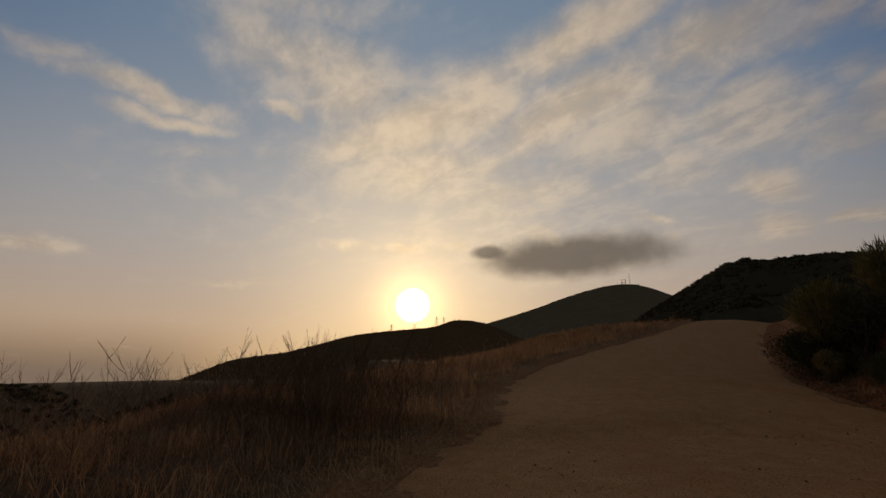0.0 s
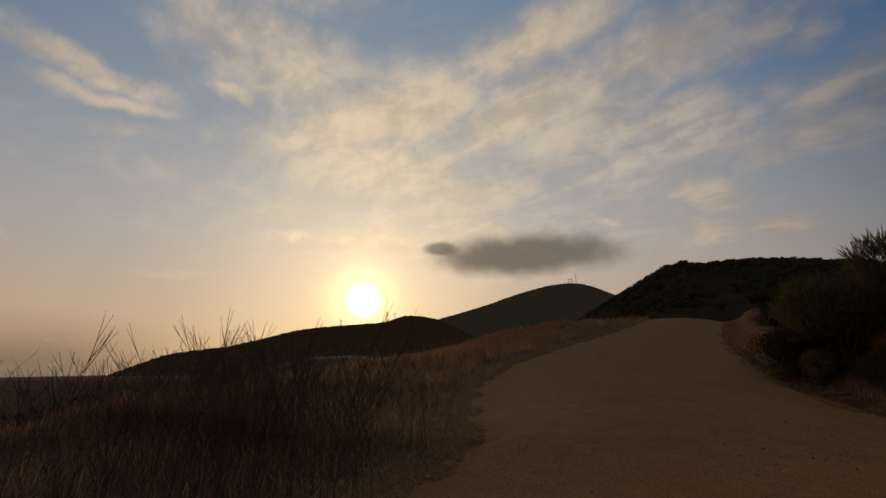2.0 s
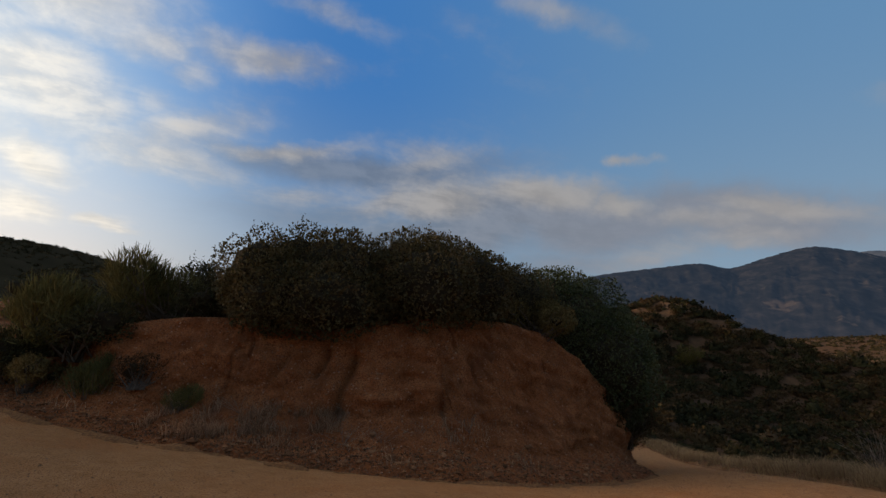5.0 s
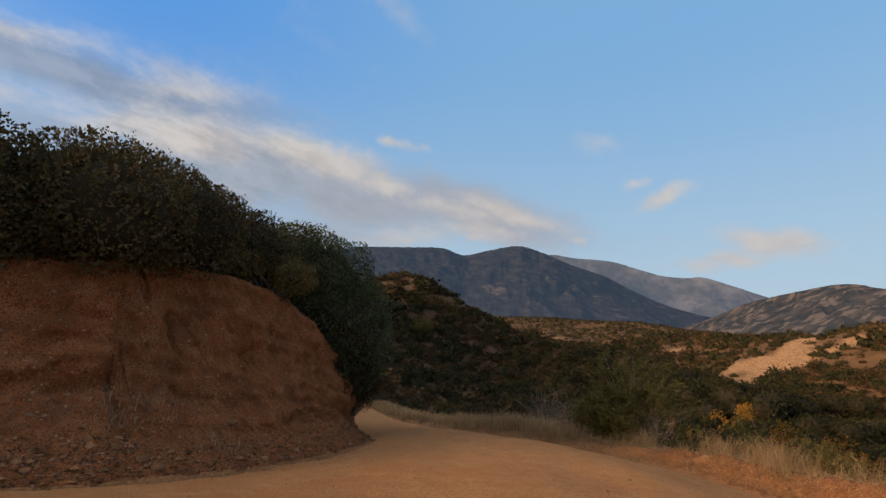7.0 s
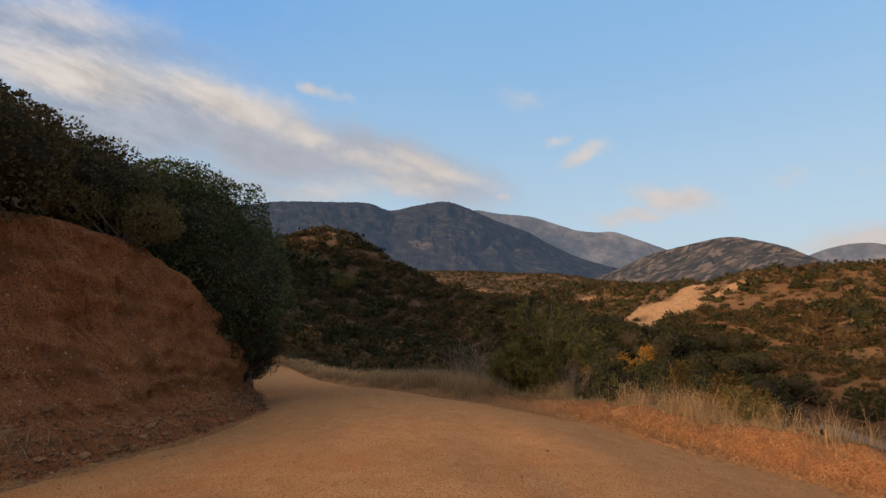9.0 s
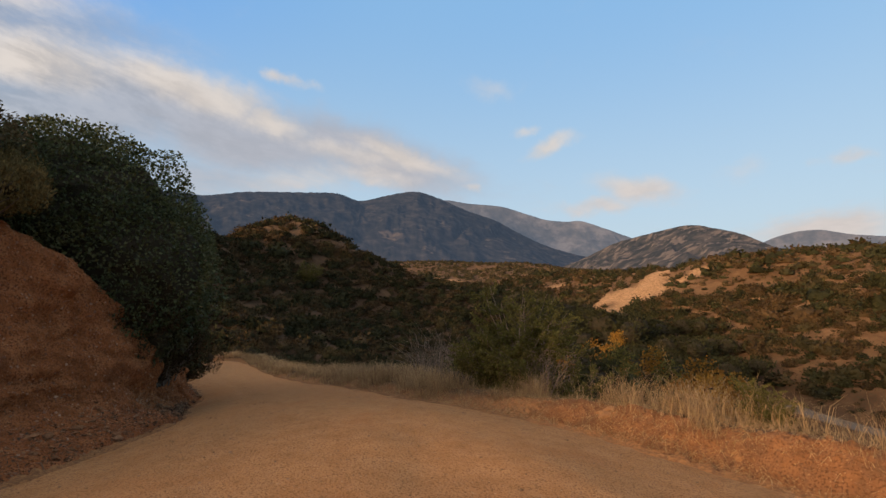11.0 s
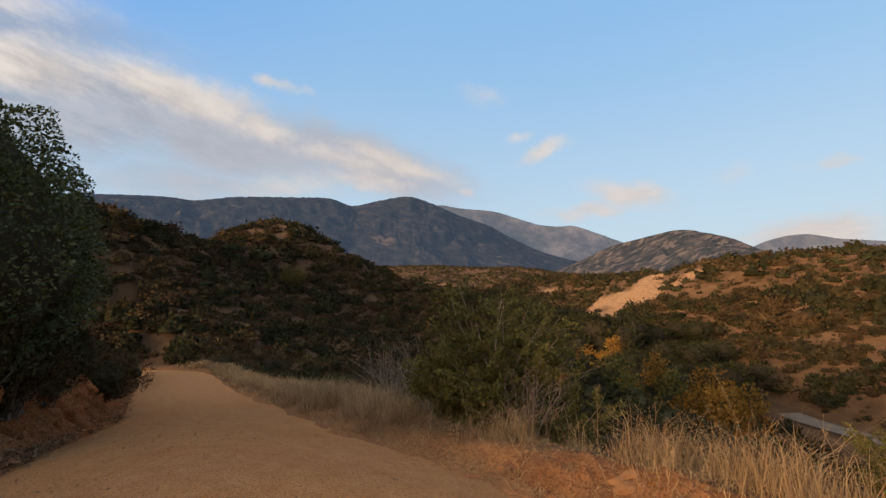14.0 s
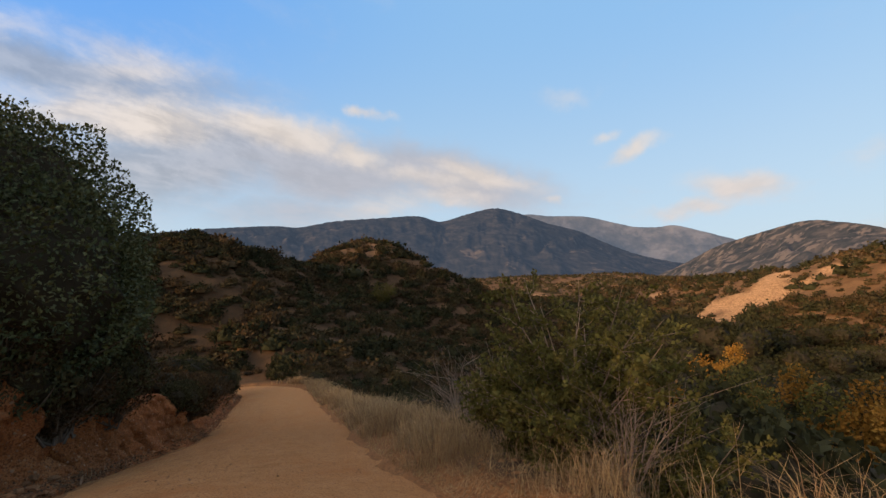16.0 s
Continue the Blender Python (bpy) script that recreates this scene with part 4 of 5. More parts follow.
DRY = [bush_meshes("dry_brush", 20 + i, dome(rng0, 5, 1.0), 4200, 0.085, 0.018, M_LEAF_DRY, stems=60, upright=0.9, core_size=0.3) for i in range(3)]
BUCKWHEAT = bush_meshes("buckwheat", 33, dome(rng0, 4, 1.0), 7000, 0.085, 0.018, M_LEAF_BUCK, stems=30, upright=1.6, spikes=260, core_size=0.3)
BROOM = bush_meshes("broom", 30, dome(rng0, 4, 1.0), 3600, 0.28, 0.010, M_LEAF_BROOM, stems=60, upright=2.2, core_size=0)
SAGE_LOW = [bush_meshes("low_sage", 70 + i, dome(rng0, 6, 1.0), 1500, 0.105, 0.026, M_LEAF_SAGE, stems=10, upright=1.1, core_size=0.6) for i in range(3)]
DRY_LOW = [bush_meshes("low_dry", 80 + i, dome(rng0, 6, 1.0), 1400, 0.10, 0.024, M_LEAF_DRY, stems=14, upright=0.9, core_size=0.55) for i in range(3)]
OAK = [bush_meshes("oak", 40 + i, [(rng0.normal(0, 0.9), rng0.normal(0, 0.9), rng0.uniform(1.8, 3.2), rng0.uniform(1.1, 1.7), rng0.uniform(1.1, 1.7), rng0.uniform(0.9, 1.3)) for _ in range(6)], 2600, 0.22, 0.085, M_LEAF_OAK, stems=8, core_size=0.72, shell=0.7) for i in range(3)]
GOLD = [bush_meshes("gold", 50 + i, [(rng0.normal(0, 1.3), rng0.normal(0, 1.3), rng0.uniform(3.5, 9.3), rng0.uniform(0.8, 1.5), rng0.uniform(0.8, 1.5), rng0.uniform(0.9, 1.5)) for _ in range(10)], 6500, 0.20, 0.085, M_LEAF_GOLD, stems=40, core_size=0.12, shell=0.3) for i in range(2)]


def open_shrub(name, seed, n, tall, spread, leaf_mat, per_twig, length, width, wood_mat):
    """An open shrub: crooked branches and twigs with leaves strung along them."""
    rng = np.random.default_rng(seed)
    bits, C, D = [], [], []
    u = np.linspace(0, 1, 8)
    for _ in range(n):
        a, out, h = rng.uniform(0, 2 * np.pi), spread * rng.uniform(0.15, 1.0), tall * rng.uniform(0.45, 1.05)
        p = np.stack([np.cos(a) * out * u ** 1.2, np.sin(a) * out * u ** 1.2, h * u ** 0.85], -1) + np.cumsum(rng.normal(0, 0.014, (8, 3)), 0) * tall
        bits.append(tube(p, np.linspace(0.020, 0.005, 8), 4))
        for _ in range(17):
            k = rng.integers(1, 7)
            b, ln = a + rng.normal(0, 1.1), tall * rng.uniform(0.12, 0.30)
            q = p[k] + np.stack([np.cos(b) * ln * u, np.sin(b) * ln * u, ln * rng.uniform(-0.1, 0.8) * u], -1) + np.cumsum(rng.normal(0, 0.006, (8, 3)), 0) * tall
            bits.append(tube(q, np.linspace(0.008, 0.002, 8), 3))
            w = rng.uniform(0.1, 1.05, per_twig)
            C.append(np.stack([np.interp(w, u, q[:, i]) for i in range(3)], -1) + rng.normal(0, 0.03, (per_twig, 3)))
            D.append(np.repeat((q[-1] - q[0])[None] / ln, per_twig, 0))
    C, D = np.concatenate(C), np.concatenate(D)
    V, F = leaves(rng, C, length, width, D * 0.8 + np.array([0, 0, 0.3]))
    return mesh(name + "_foliage", V, F, leaf_mat, False), mesh(name + "_stems", *joined(bits), wood_mat)


GREEN = open_shrub("green", 60, 26, 3.0, 1.8, M_LEAF_BRIGHT, 62, 0.072, 0.029, M_PALETWIG)


def on_land(x, y, sink=0.1):
    return (x, y, float(height(x, y)[0]) - sink)


# shrubs along the top of the cut bank
TOP = [
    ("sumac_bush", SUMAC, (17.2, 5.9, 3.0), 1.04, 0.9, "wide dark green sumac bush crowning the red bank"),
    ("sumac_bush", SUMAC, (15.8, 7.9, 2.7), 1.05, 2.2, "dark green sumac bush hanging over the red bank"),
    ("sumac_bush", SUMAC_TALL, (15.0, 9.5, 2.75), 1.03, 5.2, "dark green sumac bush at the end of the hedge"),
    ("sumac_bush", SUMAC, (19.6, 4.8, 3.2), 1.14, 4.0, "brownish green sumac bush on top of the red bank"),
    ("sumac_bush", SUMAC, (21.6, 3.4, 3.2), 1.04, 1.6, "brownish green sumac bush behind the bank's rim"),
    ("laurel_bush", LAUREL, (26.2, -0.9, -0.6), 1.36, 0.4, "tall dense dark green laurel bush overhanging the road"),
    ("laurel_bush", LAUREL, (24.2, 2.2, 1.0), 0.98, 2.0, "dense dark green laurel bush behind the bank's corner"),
    ("buckwheat_bush", BUCKWHEAT, (20.4, 0.95, 3.15), 1.3, 0.3, "straw-coloured buckwheat bush on the rim of the red bank"),
    ("buckwheat_bush", BUCKWHEAT, (12.9, 15.4, 1.2), 0.8, 2.3, "straw-coloured buckwheat bush low on the roadside bank"),
    ("sage_bush", SAGE[1], (14.9, 12.6, 3.2), 1.05, 1.3, "olive sagebrush on the bank beside the road"),
    ("sage_bush", SAGE[0], (13.8, 14.9, 2.2), 1.25, 2.3, "tall olive sagebrush on the bank beside the road"),
    ("broom_bush", BROOM, (14.0, 15.9, 2.4), 1.5, 2.0, "wispy upright broom with thin green twigs"),
    ("sage_bush", SAGE[2], (13.2, 16.6, 1.5), 1.1, 4.0, "olive sagebrush low on the roadside bank"),
    ("broom_bush", BROOM, (12.9, 13.4, 0.9), 0.95, 5.0, "wispy green broom at the foot of the bank"),
    ("broom_bush", BROOM, (12.9, 10.9, 0.75), 0.5, 3.6, "wispy green broom at the foot of the bank"),
    ("sage_bush", SAGE[0], (15.8, 18.0, 2.4), 1.7, 3.0, "dark sagebrush above the bend of the road"),
    ("dry_bush", DRY[0], (15.2, 11.6, 3.2), 0.8, 3.0, "brown dry brush on the rim of the bank"),
    ("dry_bush", DRY[1], (13.0, 12.2, 1.4), 0.7, 1.0, "brown dry brush on the face of the bank"),
    ("broom_bush", BROOM, (15.4, 13.6, 3.5), 1.5, 1.0, "wispy upright broom on top of the bank"),
    ("sage_bush", SAGE[1], (17.0, 13.6, 3.9), 1.6, 2.6, "rounded dark sagebrush on the knoll"),
    ("sage_bush", SAGE[2], (18.6, 20.6, 2.7), 1.6, 0.4, "rounded dark sagebrush beside the upper road"),
    ("sage_bush", SAGE[2], (22.4, 26.6, 3.4), 1.4, 5.1, "rounded dark sagebrush beside the upper road"),
    ("dry_bush", DRY[0], (24.9, -2.1, 0.1), 1.0, 2.0, "brown dry brush below the laurel bush"),
    ("dry_bush", DRY[2], (27.4, -2.6, -0.5), 1.1, 0.5, "brown dry brush below the laurel bush"),
    ("sage_bush", SAGE[1], (29.6, -3.2, -1.2), 1.1, 3.5, "olive sagebrush beside the laurel bush"),
    ("sage_bush", SAGE[0], (26.2, -2.2, 0.0), 1.2, 1.5, "olive sagebrush under the laurel bush"),
]
for nm, pair, at, sc, turn, lab in TOP:
    plant(nm, pair, at, sc, turn, lab, group="shrubs on the bank")


def scatter_stuff(name, templates, X, Y, Z, size, mat, label, category, seed, squash=0.8):
    """Many shrubs joined into one mesh, each a turned and scaled copy of a template."""
    rng = np.random.default_rng(seed)
    Vs, Fs, Ms, k = [], [], [], 0
    pick = rng.integers(0, len(templates), len(X))
    for i, (TV, TF, shown) in enumerate(templates):
        m = pick == i
        n = m.sum()
        a = rng.uniform(0, 2 * np.pi, n)
        c, s = np.cos(a)[:, None], np.sin(a)[:, None]
        sz = size[m][:, None]
        fl = squash * rng.uniform(0.75, 1.25, n)[:, None]
        vx, vy, vz = TV[None, :, 0], TV[None, :, 1], TV[None, :, 2]
        P = np.stack([X[m][:, None] + sz * (c * vx - s * vy), Y[m][:, None] + sz * (s * vx + c * vy), Z[m][:, None] + sz * fl * vz], -1)
        Vs.append(P.reshape(-1, 3))
        Fs.append((TF[None] + (np.arange(n) * len(TV))[:, None, None]).reshape(-1, TF.shape[1]) + k)
        Ms.append(np.tile(np.arange(len(TF)) >= shown, n))
        k += n * len(TV)
    me = mesh(name, np.concatenate(Vs), np.concatenate(Fs), [mat, M_BUSH_SHADE], len(templates) > 1)
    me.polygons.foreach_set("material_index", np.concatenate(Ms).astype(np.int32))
    return tagged(new(name, me), label, category, kind="stuff")


def tuft_template(seed, n, size, core=0.62, rings=5, narrow=0.42, lumpy=0.25):
    """A low-cost shrub about 1 m in radius; also tells how many faces are leaves."""
    rng = np.random.default_rng(seed)
    d = rng.normal(size=(n, 3))
    d /= np.linalg.norm(d, axis=1)[:, None]
    d[:, 2] = np.abs(d[:, 2])
    bump = 1 + lumpy * fbm(d[:, 0] * 2 + seed, d[:, 1] * 2, 3, seed)
    C = d * np.array([0.85, 0.85, 0.8]) * (bump * rng.uniform(0.55, 1.0, n))[:, None]
    V, F = leaves(rng, C, size, size * narrow, d * 0.5 + np.array([0, 0, 0.5]))
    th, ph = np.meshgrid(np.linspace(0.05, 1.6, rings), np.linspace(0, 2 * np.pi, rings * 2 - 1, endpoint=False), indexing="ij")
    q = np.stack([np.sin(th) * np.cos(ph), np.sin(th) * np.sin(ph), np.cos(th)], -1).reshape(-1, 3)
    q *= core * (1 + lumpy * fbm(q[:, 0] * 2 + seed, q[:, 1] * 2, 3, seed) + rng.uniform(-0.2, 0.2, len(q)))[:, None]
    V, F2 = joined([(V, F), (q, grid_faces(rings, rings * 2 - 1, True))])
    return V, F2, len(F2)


def build_chaparral():
    rng = np.random.default_rng(77)
    # hillsides round the canyon
    n = 33000
    r = np.sqrt(rng.uniform(24 ** 2, 330 ** 2, n))
    az = np.radians(rng.uniform(76, 180, n))
    x, y = 6 + r * np.sin(az), -1 + r * np.cos(az)
    do, _ = nearest(x, y, out_line)
    di, _ = nearest(x, y, in_line)
    dc, ic = nearest(x, y, CANYON)
    keep = (np.minimum(do, di) > 4.0) & ~inside_road(x, y)
    south = y < CANYON[ic, 1]
    thick = fbm(x / 16, y / 16, 4, 55)
    keep &= np.where(south, fbm(x / 7, y / 7, 4, 55) > -1.25, thick > -0.95)
    keep &= (dc > 4.5) & (nearest(x, y, VALLEY)[0] > 5)
    for cx, cy, rx, ry in BARE:
        keep &= ((x - cx) / rx) ** 2 + ((y - cy) / ry) ** 2 + 0.7 * fbm(x / 7, y / 7, 3, 33) > 0.9
    keep &= rng.uniform(0, 1, n) < np.where(r < 150, 1.0, 0.55)
    x, y, r, south = x[keep], y[keep], r[keep], south[keep]
    z = np.where(r < 130, 0, 0.0)
    close = r < 130
    z[close] = height(x[close], y[close])
    z[~close] = natural(x[~close], y[~close])
    size = rng.gamma(5, 0.24, len(x)) + 0.4
    size = np.where(south, size * rng.choice([0.55, 0.9, 1.5], len(x), p=[0.42, 0.33, 0.25]), size * 1.05)
    kind = rng.uniform(0, 1, len(x)) + 0.25 * fbm(x / 30, y / 30, 2, 66) + np.where(south, 0.05, 0.0)
    near_t = [tuft_template(100 + i, 380, 0.15, core=0.5, rings=6, narrow=0.3) for i in range(4)]
    mid_t = [tuft_template(110 + i, 115, 0.24, core=0.52, rings=4, narrow=0.36) for i in range(5)]
    far_t = [tuft_template(120 + i, 30, 0.34, core=0.55, rings=4) for i in range(5)]
    for lo, hi, mat, nm, lab in ((-9, 0.47, M_CHAPARRAL, "chaparral", "dense brown-green chaparral covering the hillsides"), (0.47, 0.72, M_LEAF_OAK, "dark_scrub", "dark green scrub oak clumps on the hillsides"), (0.72, 9, M_RUST, "dry_scrub", "rusty dry buckwheat scrub on the hillsides")):
        for r0, r1, T, where in ((0, 75, near_t, "near"), (75, 160, mid_t, "mid"), (160, 999, far_t, "far")):
            m = (kind >= lo) & (kind < hi) & (r >= r0) & (r < r1)
            if m.any():
                scatter_stuff(nm, T, x[m], y[m], z[m] - 0.1, size[m] * (1.25 if nm == "dark_scrub" else 1.0), mat, lab, "scrub", 5, 0.85)
    # a clump of big dark bushes in the middle of the bare slope
    x, y = 82 + rng.normal(0, 4.0, 26), -136 + rng.normal(0, 4.5, 26)
    scatter_stuff("dark_scrub", mid_t, x, y, natural(x, y) - 0.2, rng.uniform(1.6, 2.9, 26), M_LEAF_OAK, "dark green bushes on the bare sandy slope", "scrub", 15, 0.9)
    # brush on the crag hill
    i = rng.integers(0, crag_x.shape[0], 6500)
    j = rng.integers(6, 34, 6500)
    ok = fbm(crag_x[i, j] / 25, crag_y[i, j] / 25, 3, 58) > -0.35
    i, j = i[ok], j[ok]
    f = rng.uniform(0, 1, len(i))
    kx, ky, kz = (q[i, j] * (1 - f) + q[i, j + 1] * f for q in (crag_x, crag_y, crag_z))
    scatter_stuff("hill_scrub", far_t, kx, ky, kz - 0.3, rng.uniform(1.0, 2.6, len(i)), M_CHAPARRAL, "dark brush covering the rocky hill", "scrub", 7, 0.8)
    # brush breaking the outlines of the two hills near the sun
    T3 = [tuft_template(140 + i, 7, 0.4, rings=3) for i in range(4)]
    # this brush shares its hill's material, painted haze glow included
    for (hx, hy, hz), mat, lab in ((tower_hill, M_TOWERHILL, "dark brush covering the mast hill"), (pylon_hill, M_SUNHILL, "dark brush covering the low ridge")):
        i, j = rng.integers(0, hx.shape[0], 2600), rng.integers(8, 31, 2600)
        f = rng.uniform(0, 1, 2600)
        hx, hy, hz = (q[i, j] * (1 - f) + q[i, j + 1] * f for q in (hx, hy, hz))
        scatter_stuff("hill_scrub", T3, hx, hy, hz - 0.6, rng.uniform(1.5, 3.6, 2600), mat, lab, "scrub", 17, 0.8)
    # scrub beyond the brow of the field
    n = 5600
    r = np.sqrt(rng.uniform(26 ** 2, 340 ** 2, n))
    az = np.radians(rng.uniform(-75, 62, n))
    x, y = r * np.sin(az), r * np.cos(az)
    ok = (np.minimum(nearest(x, y, out_line)[0], nearest(x, y, in_line)[0]) > 5) & ~inside_road(x, y) & ((az < -0.45) | (r > 160))
    x, y, n = x[ok], y[ok], ok.sum()
    scatter_stuff("brow_scrub", far_t, x, y, height(x, y) - 0.2, rng.uniform(1.2, 3.0, n), M_CHAPARRAL, "dark scrub on the slope below the field", "scrub", 8, 0.8)
    # farther ridges
    n = 26000
    r = np.sqrt(rng.uniform(320 ** 2, 1100 ** 2, n))
    az = np.radians(rng.uniform(84, 178, n))
    x, y = r * np.sin(az), r * np.cos(az)
    keep = fbm(x / 40, y / 40, 4, 57) > -0.75
    x, y, r = x[keep], y[keep], r[keep]
    T2 = [tuft_template(130 + i, 7, 0.4, rings=3) for i in range(4)]
    scatter_stuff("far_scrub", T2, x, y, natural(x, y) - 0.3, rng.uniform(2.0, 4.5, len(x)), M_CHAPARRAL, "scattered dark scrub on the far ridges", "scrub", 6, 0.7)


def blades(rng, x, y, z, h, w, bend, lean=None):
    """Grass blades: two tapering leaves of a strip each, bent over."""
    n = len(x)
    a = rng.uniform(0, 2 * np.pi, n)
    side = np.stack([np.cos(a), np.sin(a), np.zeros(n)], -1) * (w * rng.uniform(0.6, 1.4, n))[:, None]
    b = rng.uniform(0, 2 * np.pi, n)
    over = np.stack([np.cos(b), np.sin(b), np.zeros(n)], -1) * (h * bend * rng.uniform(0.3, 1.0, n))[:, None]
    if lean is not None:
        over = over + lean * h[:, None]
    B = np.stack([x, y, z], -1)
    up = np.stack([np.zeros(n), np.zeros(n), h], -1)
    M = B + up * 0.55 + over * 0.3
    T = B + up * np.reshape(1 - 0.35 * np.asarray(bend), (-1, 1)) + over
    V = np.stack([B - side, B + side, M + side * 0.8, M - side * 0.8, T + side * 0.25, T - side * 0.25], 1).reshape(-1, 3)
    k = np.arange(n)[:, None] * 6
    F = np.concatenate([k + np.array([0, 1, 2, 3]), k + np.array([3, 2, 4, 5])])
    return V, F


def beside_outer(rng, n, lo, hi, dmax, power=1.0):
    """Random places on the far side of the road's outer edge."""
    i = rng.integers(int(lo * NS), int(hi * NS), n)
    T = np.gradient(out_line[:, :2], axis=0)
    T /= np.linalg.norm(T, axis=1)[:, None]
    N = np.stack([T[:, 1], -T[:, 0]], -1)
    d = dmax * rng.uniform(0, 1, n) ** power
    p = out_line[i, :2] + N[i] * d[:, None] + T[i] * rng.uniform(-0.3, 0.3, (n, 1))
    do, _ = nearest(p[:, 0], p[:, 1], out_line)
    ok = ~inside_road(p[:, 0], p[:, 1])
    return p[ok, 0], p[ok, 1], do[ok]


def build_grass():
    rng = np.random.default_rng(8)
    # brown field beside the upper road
    x, y, d = beside_outer(rng, 90000, 0.04, 0.42, 16, 0.8)
    clump = fbm(x / 0.9, y / 0.9, 3, 12)
    ok = (clump + rng.normal(0, 0.35, len(x)) > -0.25) & (d > 0.1 + 0.3 * rng.uniform(0, 1, len(x)))
    x, y, d, clump = x[ok], y[ok], d[ok], clump[ok]
    h = (0.22 + 0.42 * rng.uniform(0, 1, len(x)) ** 1.5 + 0.2 * np.clip(clump, 0, 1)) * np.clip(0.35 + d / 1.8, 0, 1)
    V, F = blades(rng, x, y, height(x, y) - 0.03, h, 0.004 + 0.0010 * np.hypot(x, y) / 4, rng.uniform(0.4, 1.4, len(x)))
    tagged(new("field_grass", mesh("field_grass", V, F, M_BROWNGRASS, False)), "dry brown wild grass and weeds covering the field", "grass", kind="stuff")
    # golden grass on the rim above the canyon
    x, y, d = beside_outer(rng, 90000, 0.44, 0.86, 4.4, 0.9)
    clump = fbm(x / 0.8, y / 0.8, 3, 13)
    along = x
    bare = smooth01(1 - np.abs(along - 13.5) / 2.6) * (d < 1.4)
    ok = (clump + rng.normal(0, 0.3, len(x)) > 0.12 + 0.8 * bare + 0.45 * (d < 1.0) * (x < 19)) & (d > 0.3 + 0.3 * rng.uniform(0, 1, len(x)))
    x, y, d, clump = x[ok], y[ok], d[ok], clump[ok]
    h = (0.18 + 0.72 * rng.uniform(0, 1, len(x)) ** 2.0 + 0.35 * np.clip(clump, 0, 1)) * np.clip(0.3 + d / np.where(x < 19, 1.3, 0.6), 0, 1)
    V, F = blades(rng, x, y, height(x, y) - 0.03, h, 0.0013 + 0.00030 * np.hypot(x - 9, y + 5), rng.uniform(0.5, 1.3, len(x)))
    # a thick fringe of tall straw where the road runs down past the shrubs
    x2, y2, d2 = beside_outer(rng, 46000, 0.50, 0.82, 2.6, 0.8)
    ok = (x2 > 18.5) & (fbm(x2 / 1.1, y2 / 1.1, 3, 23) + rng.normal(0, 0.18, len(x2)) > 0.0) & (d2 > 0.05)
    x2, y2, d2 = x2[ok], y2[ok], d2[ok]
    h2 = (0.30 + 0.75 * rng.uniform(0, 1, len(x2)) ** 1.8 + 0.25 * np.clip(fbm(x2 / 0.6, y2 / 0.6, 2, 25), 0, 1)) * np.clip(0.4 + d2 / 0.9, 0, 1)
    V2, F2 = blades(rng, x2, y2, height(x2, y2) - 0.03, h2, 0.0015 + 0.00045 * np.hypot(x2 - 11, y2 + 7), rng.uniform(0.4, 1.2, len(x2)))
    V, F = joined([(V, F), (V2, F2)])
    x = np.concatenate([x, x2])
    me = mesh("rim_grass", V, F, [M_STRAW, M_BROWNGRASS], False)
    me.polygons.foreach_set("material_index", (rng.uniform(0, 1, len(V) // 6) < np.where(x > 18.5, 0.12, 0.3))[F[:, 0] // 6].astype(np.int32))
    tagged(new("rim_grass", me), "tall golden dry grass along the canyon rim", "grass", kind="stuff")
    # thin dry grass at the foot of the bank and on its ledges
    i = rng.integers(220, 1950, 9000)
    j = rng.integers(3, 34, 9000)
    spot = fbm(i / 58.0, j / 9.0, 3, 14)
    ok = spot + rng.normal(0, 0.15, 9000) > 0.42
    i, j = i[ok], j[ok]
    x, y, z = bank_x[i, j], bank_y[i, j], bank_z[i, j]
    # a longer patch of it on the ledge below the sumacs
    li, lj = rng.integers(500, 1100, 26000), rng.integers(8, 34, 26000)
    lx, ly, lz = bank_x[li, lj], bank_y[li, lj], bank_z[li, lj]
    ledge = (ly > 6.6) & (ly < 11.2) & (lz > 0.25) & (lz < 1.0 + 0.08 * (ly - 7)) & (fbm(lx / 0.5, ly / 0.5, 3, 24) > -0.35)
    x, y, z = np.concatenate([x, lx[ledge]]), np.concatenate([y, ly[ledge]]), np.concatenate([z, lz[ledge]])
    h = 0.14 + 0.34 * rng.uniform(0, 1, len(x)) ** 2
    V, F = blades(rng, x, y, z - 0.02, h, 0.0075, 0.8)
    tagged(new("bank_grass", mesh("bank_grass", V, F, M_WEED, False)), "wispy grey-brown dry grass on the bank's ledges", "grass", kind="stuff")
    # flattened straw litter beside the road
    pieces = []
    for lo, hi, n, seed in ((0.06, 0.42, 7000, 1), (0.44, 0.8, 9000, 2)):
        x, y, d = beside_outer(rng, n, lo, hi, 1.6, 1.2)
        h = rng.uniform(0.15, 0.5, len(x))
        b = rng.uniform(0, 2 * np.pi, len(x))
        lean = np.stack([np.cos(b), np.sin(b), np.full(len(x), -0.86)], -1)
        pieces.append(blades(rng, x, y, height(x, y) + 0.02, h, 0.0032, 0.1, lean))
    V, F = joined(pieces)
    tagged(new("straw_litter", mesh("straw_litter", V, F, M_STRAW, False)), "flattened straw and broken stalks beside the road", "straw", kind="stuff")


